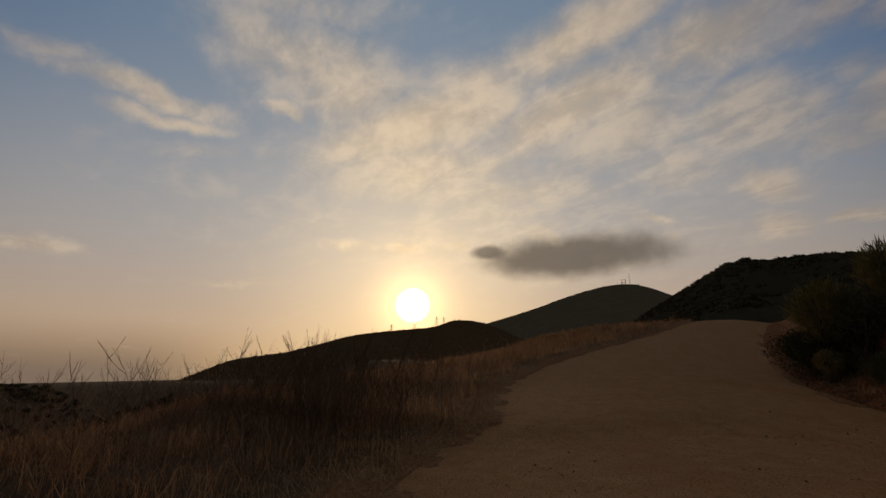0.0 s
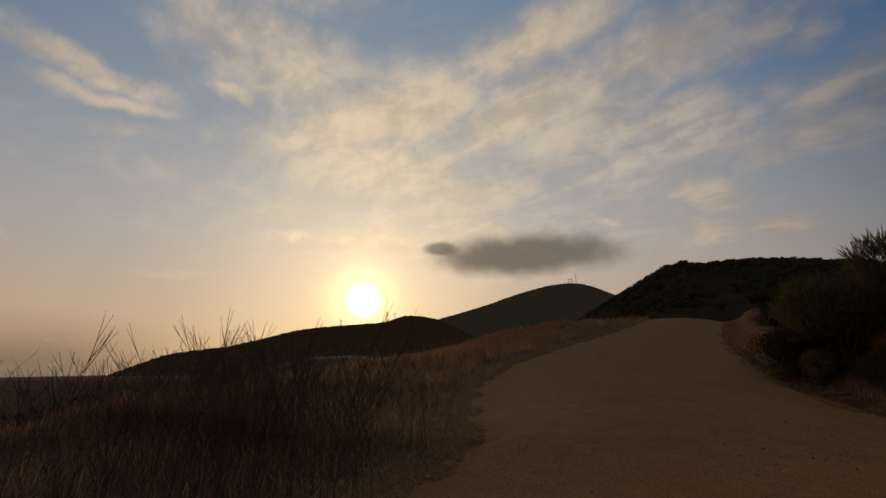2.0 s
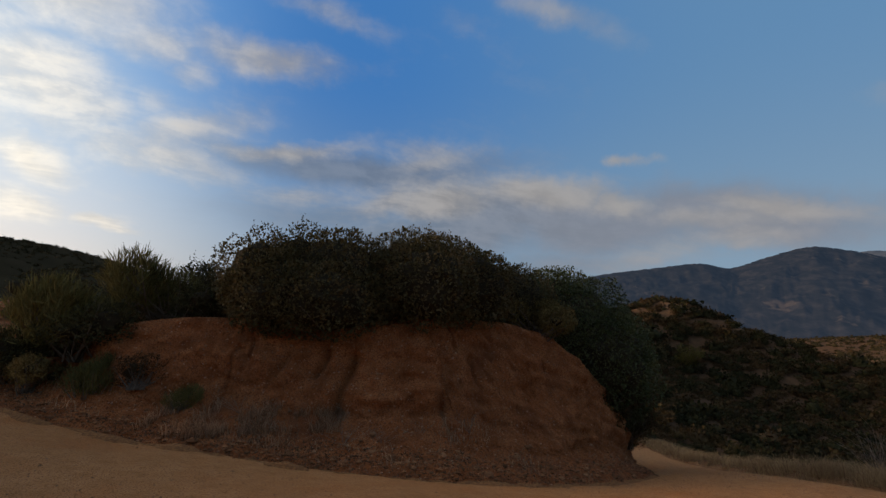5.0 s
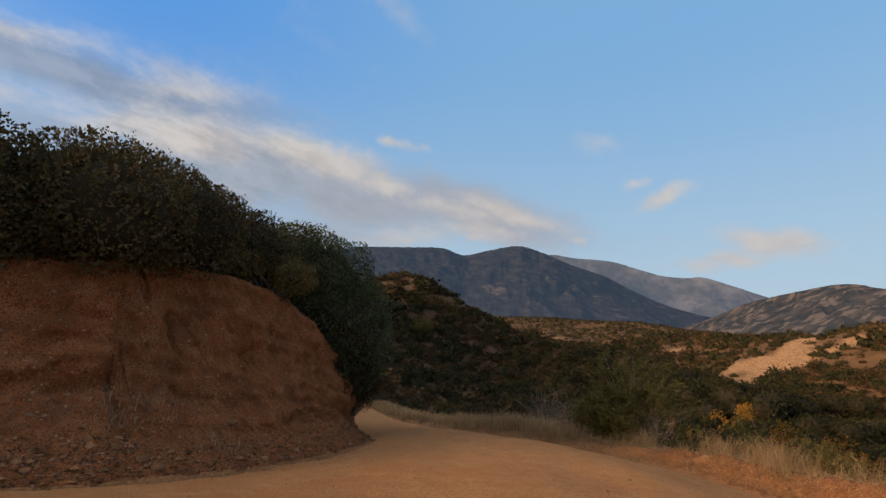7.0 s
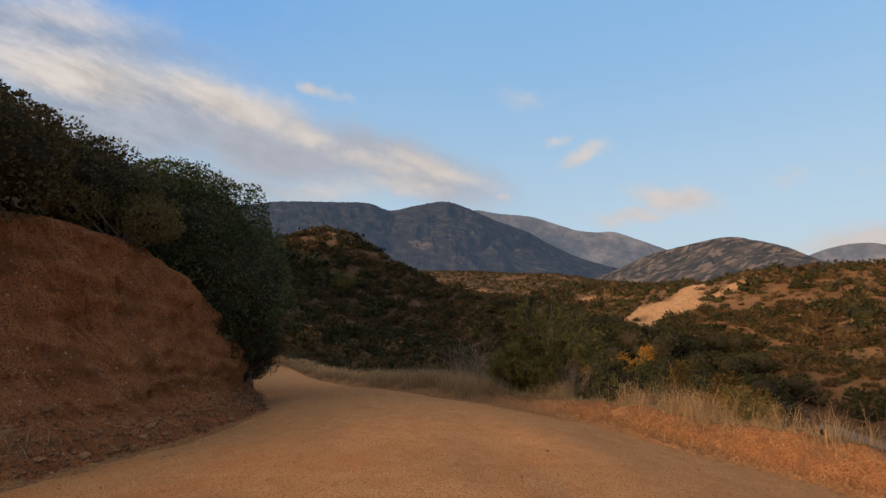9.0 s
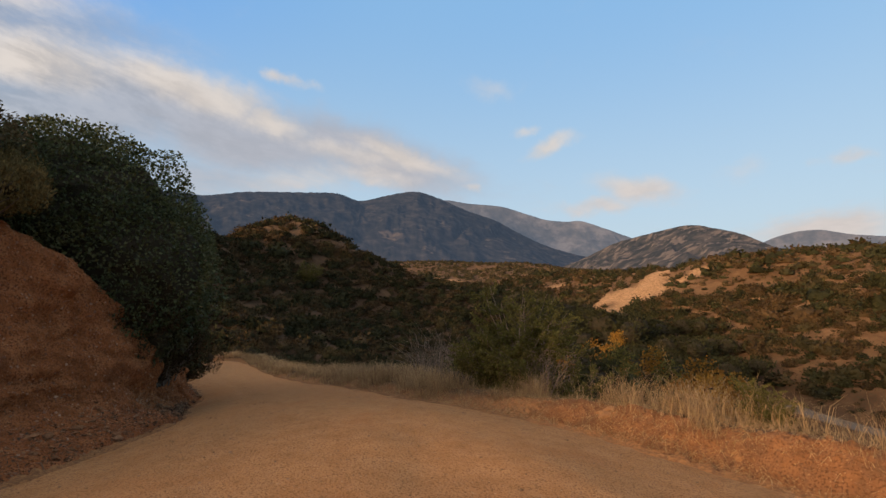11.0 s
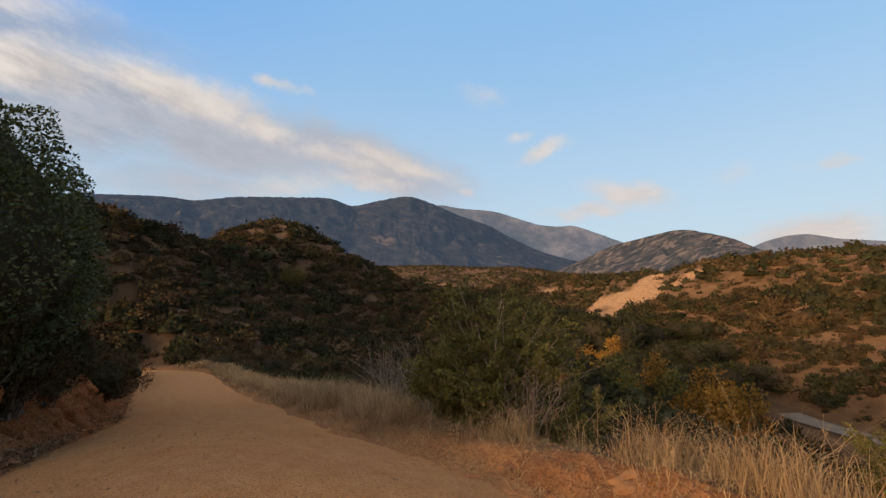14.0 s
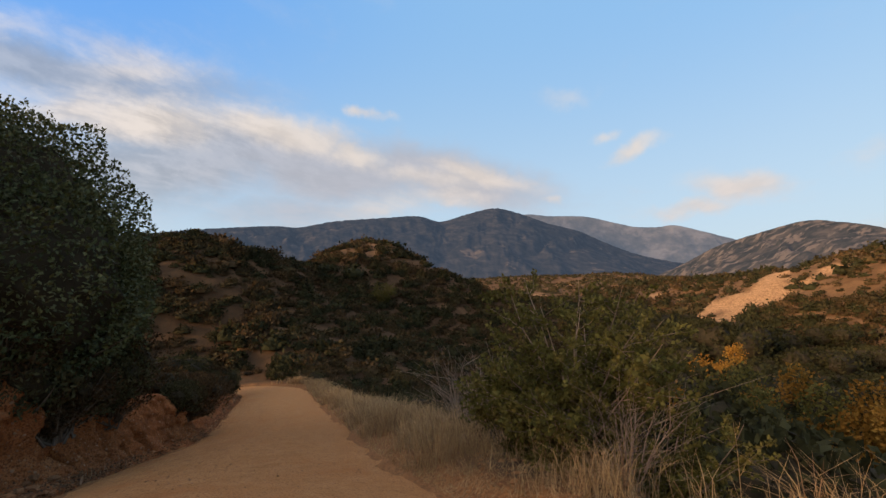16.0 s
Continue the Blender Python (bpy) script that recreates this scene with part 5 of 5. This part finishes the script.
def stalk_mesh(seed, tall, branches, arch=0.12, r0=0.007):
    """A dry weed stem with upward side twigs."""
    rng = np.random.default_rng(seed)
    bits = []
    lean = rng.normal(0, arch, 2)
    t = np.linspace(0, 1, 7)
    main = np.stack([lean[0] * t ** 2 * tall, lean[1] * t ** 2 * tall, t * tall], -1) + rng.normal(0, 0.008, (7, 3)) * t[:, None] * tall
    bits.append(tube(main, np.linspace(r0, r0 * 0.35, 7), 3))
    for _ in range(branches):
        k = rng.uniform(0.25, 0.92)
        root = np.array([np.interp(k, t, main[:, c]) for c in range(3)])
        a, ln = rng.uniform(0, 2 * np.pi), tall * rng.uniform(0.15, 0.42) * (1.1 - 0.5 * k)
        out = rng.uniform(0.3, 0.75)
        u = np.linspace(0, 1, 5)
        tw = root + np.stack([np.cos(a) * out * ln * u, np.sin(a) * out * ln * u, ln * (0.55 * u + 0.4 * u ** 2)], -1)
        bits.append(tube(tw, np.linspace(r0 * 0.6, r0 * 0.25, 5), 3))
        if rng.uniform() < 0.5:
            m = tw[2]
            a2 = a + rng.normal(0, 0.9)
            tw2 = m + np.stack([np.cos(a2) * 0.3 * ln * u, np.sin(a2) * 0.3 * ln * u, ln * 0.5 * u], -1)
            bits.append(tube(tw2, np.linspace(r0 * 0.4, r0 * 0.2, 5), 3))
    return joined(bits)


def build_stalks():
    rng = np.random.default_rng(19)
    kinds = [mesh("dry_stalk", *stalk_mesh(200 + i, 1.6, 8 + i % 4, 0.22, 0.0062), M_STALK) for i in range(8)]
    # tall weeds in the field, thickest along its far brow
    for _ in range(300):
        a = radians(rng.choice([rng.uniform(-50, 4), rng.normal(-15, 6), rng.normal(-15, 6)]))
        d = rng.uniform(6.5, 12.5)
        x, y = d * math.sin(a), d * math.cos(a)
        if inside_road(np.array([x]), np.array([y]))[0]:
            continue
        ob = new("dry_stalk", kinds[rng.integers(0, 8)])
        s = rng.uniform(0.7, 1.15)
        ob.location, ob.rotation_euler, ob.scale = on_land(x, y, 0.05), (rng.normal(0, 0.08), rng.normal(0, 0.08), rng.uniform(0, 6.3)), (s, s, s)
        tagged(ob, "tall dead mustard stalk with bare branching twigs", "dry weed", "dead stalks in the field")
    pale = [mesh("dry_stalk", *stalk_mesh(230 + i, 1.0, 6, 0.4, 0.0038), M_STRAW) for i in range(6)]
    # low branching weeds all through the field
    low = [stalk_mesh(260 + i, 0.75, 7, 0.45, 0.0034) for i in range(6)]
    x, y, d = beside_outer(rng, 2300, 0.06, 0.42, 9, 0.8)
    ok = d > 0.5
    x, y = x[ok], y[ok]
    scatter_stuff("field_weeds", [(V, F, len(F)) for V, F in low], x, y, height(x, y) - 0.03, 0.55 + 1.35 * rng.uniform(0, 1, len(x)) ** 3, M_WEED, "low dead branching weeds among the field grass", "weeds", 18, 0.9)
    px, py, pd = beside_outer(rng, 190, 0.47, 0.72, 3.2)
    for x, y, d in zip(px, py, pd):
        if d < 0.8:
            continue
        ob = new("straw_stalk", pale[rng.integers(0, 6)])
        s = rng.uniform(0.5, 1.15)
        ob.location, ob.rotation_euler, ob.scale = on_land(x, y, 0.05), (rng.normal(0, 0.15), rng.normal(0, 0.15), rng.uniform(0, 6.3)), (s, s, s)
        tagged(ob, "pale dead weed stalk standing on the canyon rim", "dry weed", "dead stalks on the rim")


def reed_mesh(seed, n, tall, spread):
    """A fountain of long dry stems that arch over."""
    rng = np.random.default_rng(seed)
    bits = []
    for _ in range(n):
        a, out, h = rng.uniform(0, 2 * np.pi), spread * rng.uniform(0.2, 1.2), tall * rng.uniform(0.5, 1.1)
        u = np.linspace(0, 1, 8)
        drop = rng.uniform(0.2, 0.9)
        p = np.stack([np.cos(a) * out * u ** 1.3, np.sin(a) * out * u ** 1.3, h * (1.5 * u - drop * u ** 2.2)], -1)
        p[:, :2] += rng.normal(0, 0.12, 2)
        bits.append(tube(p, np.linspace(0.0042, 0.0018, 8), 3))
    return mesh("dry_reed", *joined(bits), M_STRAW)


def twig_bush(seed, n, tall, spread, mat):
    """A leafless bush: forked grey twigs from one foot."""
    rng = np.random.default_rng(seed)
    bits = []
    for _ in range(n):
        a, out, h = rng.uniform(0, 2 * np.pi), spread * rng.uniform(0.1, 1.0), tall * rng.uniform(0.6, 1.05)
        u = np.linspace(0, 1, 7)
        p = np.stack([np.cos(a) * out * u, np.sin(a) * out * u, h * u ** 0.85], -1) + rng.normal(0, 0.02, (7, 3)) * tall * u[:, None]
        bits.append(tube(p, np.linspace(0.016, 0.004, 7), 3))
        for _ in range(5):
            k = rng.integers(2, 6)
            q = p[k] + np.stack([(np.cos(a) + rng.normal(0, 0.8)) * 0.22 * tall * u, (np.sin(a) + rng.normal(0, 0.8)) * 0.22 * tall * u, 0.25 * tall * u * rng.uniform(0.5, 1.2)], -1)
            bits.append(tube(q, np.linspace(0.007, 0.0025, 7), 3))
    return mesh("bare_twigs", *joined(bits), mat)


def build_rim_plants():
    plant("green_shrub", GREEN, on_land(17.0, -12.3), 1.15, 0.5, "open leafy yellow-green shrub on the canyon rim", squash=1.05)
    plant("green_shrub", GREEN, on_land(18.2, -12.6, 0.3), 1.0, 4.1, "open leafy green shrub below the canyon rim")
    plant("green_shrub", GREEN, on_land(16.3, -13.2, 0.5), 0.95, 5.3, "small open leafy green shrub below the canyon rim")
    plant("green_shrub", GREEN, on_land(10.0, -11.6, 0.1), 0.34, 1.3, "small bright leafy shrub among the rim grass")
    plant("low_shrub", OAK[0], on_land(22.5, -13.6, 0.8), 0.55, 1.0, "low dark green shrub beside the road")
    plant("low_shrub", OAK[1], on_land(20.6, -14.4, 1.0), 0.6, 2.0, "low dark green shrub below the road's edge")
    for x, y, s, t in ((22.3, -14.0, 1.05, 0.3), (24.5, -14.0, 1.1, 2.0), (23.2, -13.4, 0.8, 5.0), (20.4, -13.2, 0.75, 4.0), (15.6, -12.0, 0.6, 1.0)):
        ob = new("bare_bush", twig_bush(int(x * 10), 22, 3.6, 1.5, M_PALETWIG))
        ob.location, ob.scale, ob.rotation_euler = on_land(x, y, 0.3), (s, s, s), (0, 0, t)
        tagged(ob, "leafless grey twiggy bush on the canyon rim", "shrub", "bare bushes")
    for x, y, s, t in ((11.6, -12.3, 1.0, 0.0), (12.6, -12.0, 0.8, 1.4), (9.9, -12.2, 0.8, 2.2)):
        ob = new("dry_reed", reed_mesh(int(x * 10), 90, 1.15, 1.2))
        ob.location, ob.scale, ob.rotation_euler = on_land(x, y, 0.1), (s, s, s), (0, 0, t)
        tagged(ob, "arching clump of long dry straw stems", "dry weed", "reed clumps")
    for x, y, z, s, t in ((13.3, 6.4, 0.0, 0.52, 2.0), (15.1, 3.3, 0.15, 0.50, 3.0), (13.1, 9.2, 0.75, 0.4, 4.0), (13.6, 10.2, 1.0, 0.4, 5.0), (14.4, 4.6, 0.1, 0.46, 0.5), (13.6, 5.5, 0.0, 0.4, 1.1)):
        ob = new("dead_bush", twig_bush(int(x * 31 + y), 9, 1.6, 2.2, M_PALETWIG))
        ob.location, ob.scale, ob.rotation_euler = (x, y, z), (s, s, s * 0.7), (0, 0, t)
        tagged(ob, "dead grey twiggy bush clinging to the red bank", "shrub", "dead bushes on the bank")
    rng = np.random.default_rng(3)
    # brush on the slope just below the rim
    x, y, d = beside_outer(rng, 190, 0.52, 0.93, 12, 1.4)
    for k in range(len(x)):
        if d[k] < 1.9 or (x[k] < 20 and d[k] < 4.5):
            continue
        s = rng.uniform(0.6, 1.2)
        if rng.uniform() < 0.5:
            plant("slope_bush", SAGE_LOW[k % 3], on_land(x[k], y[k], 0.15), s, rng.uniform(0, 6), "olive sagebrush on the slope below the road", group="bushes below the rim")
        else:
            plant("slope_bush", DRY_LOW[k % 3], on_land(x[k], y[k], 0.15), s, rng.uniform(0, 6), "brown dry brush on the slope below the road", group="bushes below the rim")
    # brush along the inner bank farther down
    T = np.gradient(in_line[:, :2], axis=0)
    T /= np.linalg.norm(T, axis=1)[:, None]
    for k in range(190):
        i = int(rng.uniform(0.62, 0.97) * NS)
        dd = 1.7 + 14 * rng.uniform() ** 1.3
        p = in_line[i, :2] + np.array([-T[i, 1], T[i, 0]]) * dd
        pair = [SAGE_LOW, DRY_LOW, OAK][rng.choice(3, p=[0.4, 0.3, 0.3])]
        s = rng.uniform(0.8, 1.5) * (0.6 if pair is OAK else 1.0)
        lab = {0: "olive sagebrush crowding the roadside bank", 1: "brown dry brush crowding the roadside bank", 2: "dark scrub oak above the roadside bank"}[[SAGE_LOW, DRY_LOW, OAK].index(pair)]
        plant("bank_bush", pair[k % 3], on_land(p[0], p[1], 0.15 + (0.6 if pair is OAK else 0)), s, rng.uniform(0, 6), lab, group="bushes on the inner bank")
    # dark brush hanging over the ragged cut below the laurel
    for k in range(70):
        i = int((0.625 + 0.21 * rng.uniform() ** 1.5) * NS)
        dd = bank_line[i, 0] * rng.uniform(0.62, 1.1) + rng.choice([0.0, 1.4, 2.8])
        p = in_line[i, :2] + np.array([-T[i, 1], T[i, 0]]) * dd
        z = in_line[i, 2] + bank_line[i, 1] * min(1.0, dd / bank_line[i, 0]) - 0.25
        plant("roadside_brush", [DRY, DRY, SAGE][k % 3][k % 2], (p[0], p[1], z), rng.uniform(0.9, 1.55), rng.uniform(0, 6), ["tangled dark brown brush above the road cut", "leggy brown brush above the road cut", "dark olive brush above the road cut"][k % 3], group="brush above the road cut")
    # brush on the knoll behind the cut and beside the upper road
    for k in range(60):
        i = int(rng.uniform(0.03, 0.26) * NS)
        dd = 2.6 + 9 * rng.uniform()
        p = in_line[i, :2] + np.array([-T[i, 1], T[i, 0]]) * dd
        plant("knoll_bush", [SAGE_LOW, DRY_LOW][k % 2][k % 3], on_land(p[0], p[1], 0.15), rng.uniform(0.7, 1.3), rng.uniform(0, 6), ["olive sagebrush on the knoll", "brown dry brush on the knoll"][k % 2], group="bushes on the knoll")


GREEN_TREE = bush_meshes("green_tree", 91, [(rng0.normal(0, 1.2), rng0.normal(0, 1.2), rng0.uniform(4, 9.5), rng0.uniform(0.9, 1.6), rng0.uniform(0.9, 1.6), rng0.uniform(1.0, 1.5)) for _ in range(11)], 6500, 0.20, 0.08, M_LEAF_BRIGHT, stems=40, core_size=0.12, shell=0.3)


def build_trees():
    rng = np.random.default_rng(23)
    for k in range(150):
        t = rng.uniform(0.30, 0.64)
        c = CANYON[int(t * 159)]
        x, y = c[0] + rng.normal(0, 9), c[1] + 2 + rng.normal(0, 9)
        if 161 < math.degrees(math.atan2(x - 8.7, y + 4.3)) < 178 or y < c[1] - 8:
            continue
        s = rng.uniform(1.0, 2.0) * (1.5 if x > 60 else 1.0)
        plant("oak_tree", OAK[k % 3], on_land(x, y, 0.6), s, rng.uniform(0, 6), "dark green live oak in the canyon bottom", "tree", "canyon oaks")
    for x, y, top, k in ((28.7, -34.2, -3.3, 0), (22.8, -37.4, -2.9, 1), (24.4, -37.8, -3.6, 0), (28.2, -36.6, -4.5, 1), (21.3, -35.8, -4.4, 1), (43.4, -55.7, -3.3, 0)):
        g = float(height(x, y)[0])
        plant("sycamore_tree", GOLD[k], (x, y, g - 0.3), (top - g + 0.3) / 10.6, x, "young sycamore with rusty golden autumn leaves", "tree", "golden trees")
    for x, y, top, k in ((21.5, -27.5, -4.2, 0), (24.6, -30.2, -4.4, 1), (27.6, -30.4, -4.9, 2), (30.6, -31.2, -4.6, 0), (18.6, -28.4, -4.7, 2), (33.6, -33.5, -4.2, 1), (36.5, -45.0, -4.8, 0), (33.0, -52.0, -6.0, 2), (41.0, -80.5, -11.0, 1), (47.0, -84.0, -10.0, 2)):
        g = float(height(x, y)[0])
        plant("oak_tree", OAK[k], (x, y, g - 0.3), (top - g + 0.3) / 4.2, x * 2, "broad dark green live oak on the canyon side", "tree", "canyon oaks")
    ob = plant("green_tree", (GREEN_TREE[0], GREEN_TREE[1]), (26.2, -36.6, float(height(26.2, -36.6)[0]) - 0.3), (-2.5 - float(height(26.2, -36.6)[0])) / 10.8, 1.0, "yellow-green young tree among the oaks", "tree")
    plant("bright_bush", GREEN, (121.2, -43.5, float(height(121.2, -43.5)[0]) - 0.3), 2.0, 1.0, "bright green bush alone on the hillside")


def rock(seed, mat, flat=0.7):
    rng = np.random.default_rng(seed)
    bm = bmesh.new()
    bmesh.ops.create_icosphere(bm, subdivisions=2, radius=1.0)
    for v in bm.verts:
        n = noise.noise(v.co * 1.3 + Vector((seed * 3.1, 0, 0)))
        v.co *= 1 + 0.45 * n
        v.co.z *= flat
    me = bpy.data.meshes.new("stone")
    bm.to_mesh(me)
    bm.free()
    me.materials.append(mat)
    return me


def build_stones():
    rng = np.random.default_rng(31)
    kinds, dark = [rock(i, M_CLOD) for i in range(5)], [rock(i + 5, M_DEBRIS) for i in range(5)]
    for x, y, s in ((12.35, -10.15, 0.16), (12.55, -10.3, 0.13), (12.2, -10.3, 0.11), (12.45, -10.45, 0.15), (12.7, -10.1, 0.09), (12.0, -10.2, 0.08), (12.9, -10.3, 0.08), (14.3, -10.5, 0.07)):
        ob = new("stone", kinds[rng.integers(0, 5)])
        ob.location, ob.rotation_euler, ob.scale = on_land(x, y, -s * 0.25), (0, 0, rng.uniform(0, 6)), (s, s * 0.8, s * 0.8)
        tagged(ob, "ochre lump of broken clay rock at the road's edge", "stone", "rock pile")
    for k in range(70):
        i, j = rng.integers(730, 1550), rng.integers(4, 26)
        s = rng.uniform(0.04, 0.13)
        ob = new("stone", dark[k % 5])
        ob.location, ob.rotation_euler, ob.scale = (bank_x[i, j], bank_y[i, j], bank_z[i, j] + s * 0.15), (0, 0, rng.uniform(0, 6)), (s, s * 0.8, s * 0.8)
        tagged(ob, "rough brown stone fallen at the foot of the red bank", "stone", "fallen stones")
    # grit: many small stones on the road, at the bank's foot and set in its face
    V0 = np.array([(1, 0, 0), (-0.9, 0.2, 0), (0, 1, 0.1), (0.1, -1, 0), (0, 0, 0.8), (0, 0, -0.8)])
    F0 = np.array([(0, 2, 4), (2, 1, 4), (1, 3, 4), (3, 0, 4), (2, 0, 5), (1, 2, 5), (3, 1, 5), (0, 3, 5)])
    n = 7000
    s_i, v = rng.integers(int(0.1 * NS), int(0.8 * NS), n), rng.uniform(0.01, 0.99, n) ** rng.choice([0.5, 1, 1.6], n)
    p = out_line[s_i] * (1 - v[:, None]) + in_line[s_i] * v[:, None]
    p[:, 2] = road_height(s_i, v) + 0.004
    scatter_stuff("road_grit", [(V0, F0, 8)], p[:, 0], p[:, 1], p[:, 2], rng.gamma(2.0, 0.004, n) + 0.003, M_ROCK, "loose pale grit scattered over the dirt road", "gravel", 9, 0.7)
    n = 9000
    i = rng.integers(265, 1950, n)
    j = np.clip((rng.beta(1.1, 1.2, n) * 60).astype(int) + 8, 8, 66)
    scatter_stuff("bank_stones", [(V0, F0, 8)], bank_x[i, j], bank_y[i, j], bank_z[i, j], rng.gamma(1.5, 0.009, n) + 0.004, M_ROCK, "small stones set in the bank's face", "gravel", 10, 0.8)
    n = 10000
    i = rng.integers(265, 1950, n)
    j = np.clip((rng.beta(0.9, 2.0, n) * 26).astype(int) + 1, 1, 26)
    scatter_stuff("foot_rubble", [(V0, F0, 8)], bank_x[i, j] + rng.normal(0, 0.06, n), bank_y[i, j] + rng.normal(0, 0.06, n), bank_z[i, j] + 0.01, rng.gamma(1.6, 0.013, n) + 0.006, M_DEBRIS, "dark crumbled rubble along the bank's foot", "gravel", 12, 0.7)
    n = 7000
    i = rng.integers(265, 1950, n)
    j = np.clip((rng.beta(1.0, 1.6, n) * 24).astype(int) + 1, 1, 26)
    C = np.stack([bank_x[i, j], bank_y[i, j], bank_z[i, j] + 0.02], -1) + rng.normal(0, 0.03, (n, 3)) * np.array([1, 1, 0.3])
    lean = rng.normal(size=(n, 3)) * np.array([2.5, 2.5, 0.5])
    V, F = leaves(rng, C, 0.07, 0.014, lean)
    k = rng.integers(0, n, 2200)
    V2, F2 = leaves(rng, C[k], 0.34, 0.004, lean[k] * 1.5)
    V, F = joined([(V, F), (V2, F2)])
    tagged(new("leaf_litter", mesh("leaf_litter", V, F, M_LITTER, False)), "dead leaves and broken twigs along the bank's foot", "leaf litter", kind="stuff")

    # clods of clay and grit on the rim
    x, y, d = beside_outer(rng, 5200, 0.44, 0.80, 1.7)
    scatter_stuff("rim_clods", [(V0, F0, 8)], x, y, height(x, y), rng.gamma(1.4, 0.012, len(x)) + 0.005, M_CLOD, "crumbled orange clay clods along the road's edge", "gravel", 11, 0.8)


def build_far_things():
    # valley road
    L = VALLEY[VALLEY[:, 0] < 33.5]
    T = np.gradient(L[:, :2], axis=0)
    T /= np.linalg.norm(T, axis=1)[:, None]
    N = np.stack([-T[:, 1], T[:, 0]], -1)
    rows = []
    for o in np.linspace(-1.9, 1.9, 7):
        q = L[:, :2] + N * o
        rows.append(np.stack([q[:, 0], q[:, 1], L[:, 2] + 0.16], -1))
    me = mesh("valley_road", np.stack(rows, 1).reshape(-1, 3), grid_faces(len(L), 7)[:, ::-1], M_TARMAC)
    tagged(new("valley_road", me), "worn grey-tan tarmac lane along the canyon bottom", "road", kind="structure")

    def lattice(name, w, h, arms, label):
        bits = []
        for sx in (-1, 1):
            for sy in (-1, 1):
                bits.append(tube([(sx * w, sy * w, -1), (sx * w * 0.25, sy * w * 0.25, h)], [0.25, 0.16], 4))
        for k in range(6):
            z0, z1 = h * k / 6, h * (k + 1) / 6
            a, b = w * (1 - 0.75 * k / 6), w * (1 - 0.75 * (k + 1) / 6)
            for sy in (-1, 1):
                bits.append(tube([(-a, sy * a, z0), (b, sy * b, z1)], [0.12, 0.12], 3))
                bits.append(tube([(a, sy * a, z0), (-b, sy * b, z1)], [0.12, 0.12], 3))
        root = new(name)
        part("mast", mesh("mast", *joined(bits), M_STEEL), root)
        for z in arms:
            part("crossarm", mesh("crossarm", *tube([(-w * 1.6, 0, z), (0, 0, z + 0.8), (w * 1.6, 0, z)], [0.12, 0.3, 0.12], 4), M_STEEL), root)
        return tagged(root, label, "tower")

    def on_crest(ob, az, el, r):
        a = radians(az)
        ob.location = (r * math.sin(a), r * math.cos(a), r * math.tan(radians(el)))
        ob.rotation_euler = (0, 0, -a)

    on_crest(lattice("radio_mast", 1.6, 34, (22, 28), "slender steel radio mast on the hilltop"), 22.9, 9.95, 1400)
    frame_ob = new("antenna_frame")
    bits = [tube([(x, 0, -2), (x, 0, 17)], [0.7, 0.6], 4) for x in (-6, 6)]
    part("post", mesh("post", *joined(bits), M_STEEL), frame_ob)
    part("panel", mesh("panel", *joined([tube([(-7, 0, z), (7, 0, z)], [0.9, 0.9], 4) for z in (8, 15.5)]), M_STEEL), frame_ob)
    on_crest(tagged(frame_ob, "square steel antenna frame on the hilltop", "tower"), 22.2, 9.95, 1400)
    on_crest(lattice("radio_mast", 0.9, 12, (9,), "short steel aerial on the hilltop"), 21.5, 9.9, 1400)
    for az, el, r, h in ((-0.75, 5.75, 800, 19), (0.15, 5.95, 800, 15), (-6.4, 5.2, 800, 13), (-31.5, -0.8, 1200, 40)):
        on_crest(lattice("power_pylon", 2.2, h, (h * 0.72, h * 0.86), "lattice power pylon on the ridge"), az, el, r)


build_chaparral()
build_grass()
build_stalks()
build_rim_plants()
build_trees()
build_stones()
build_far_things()
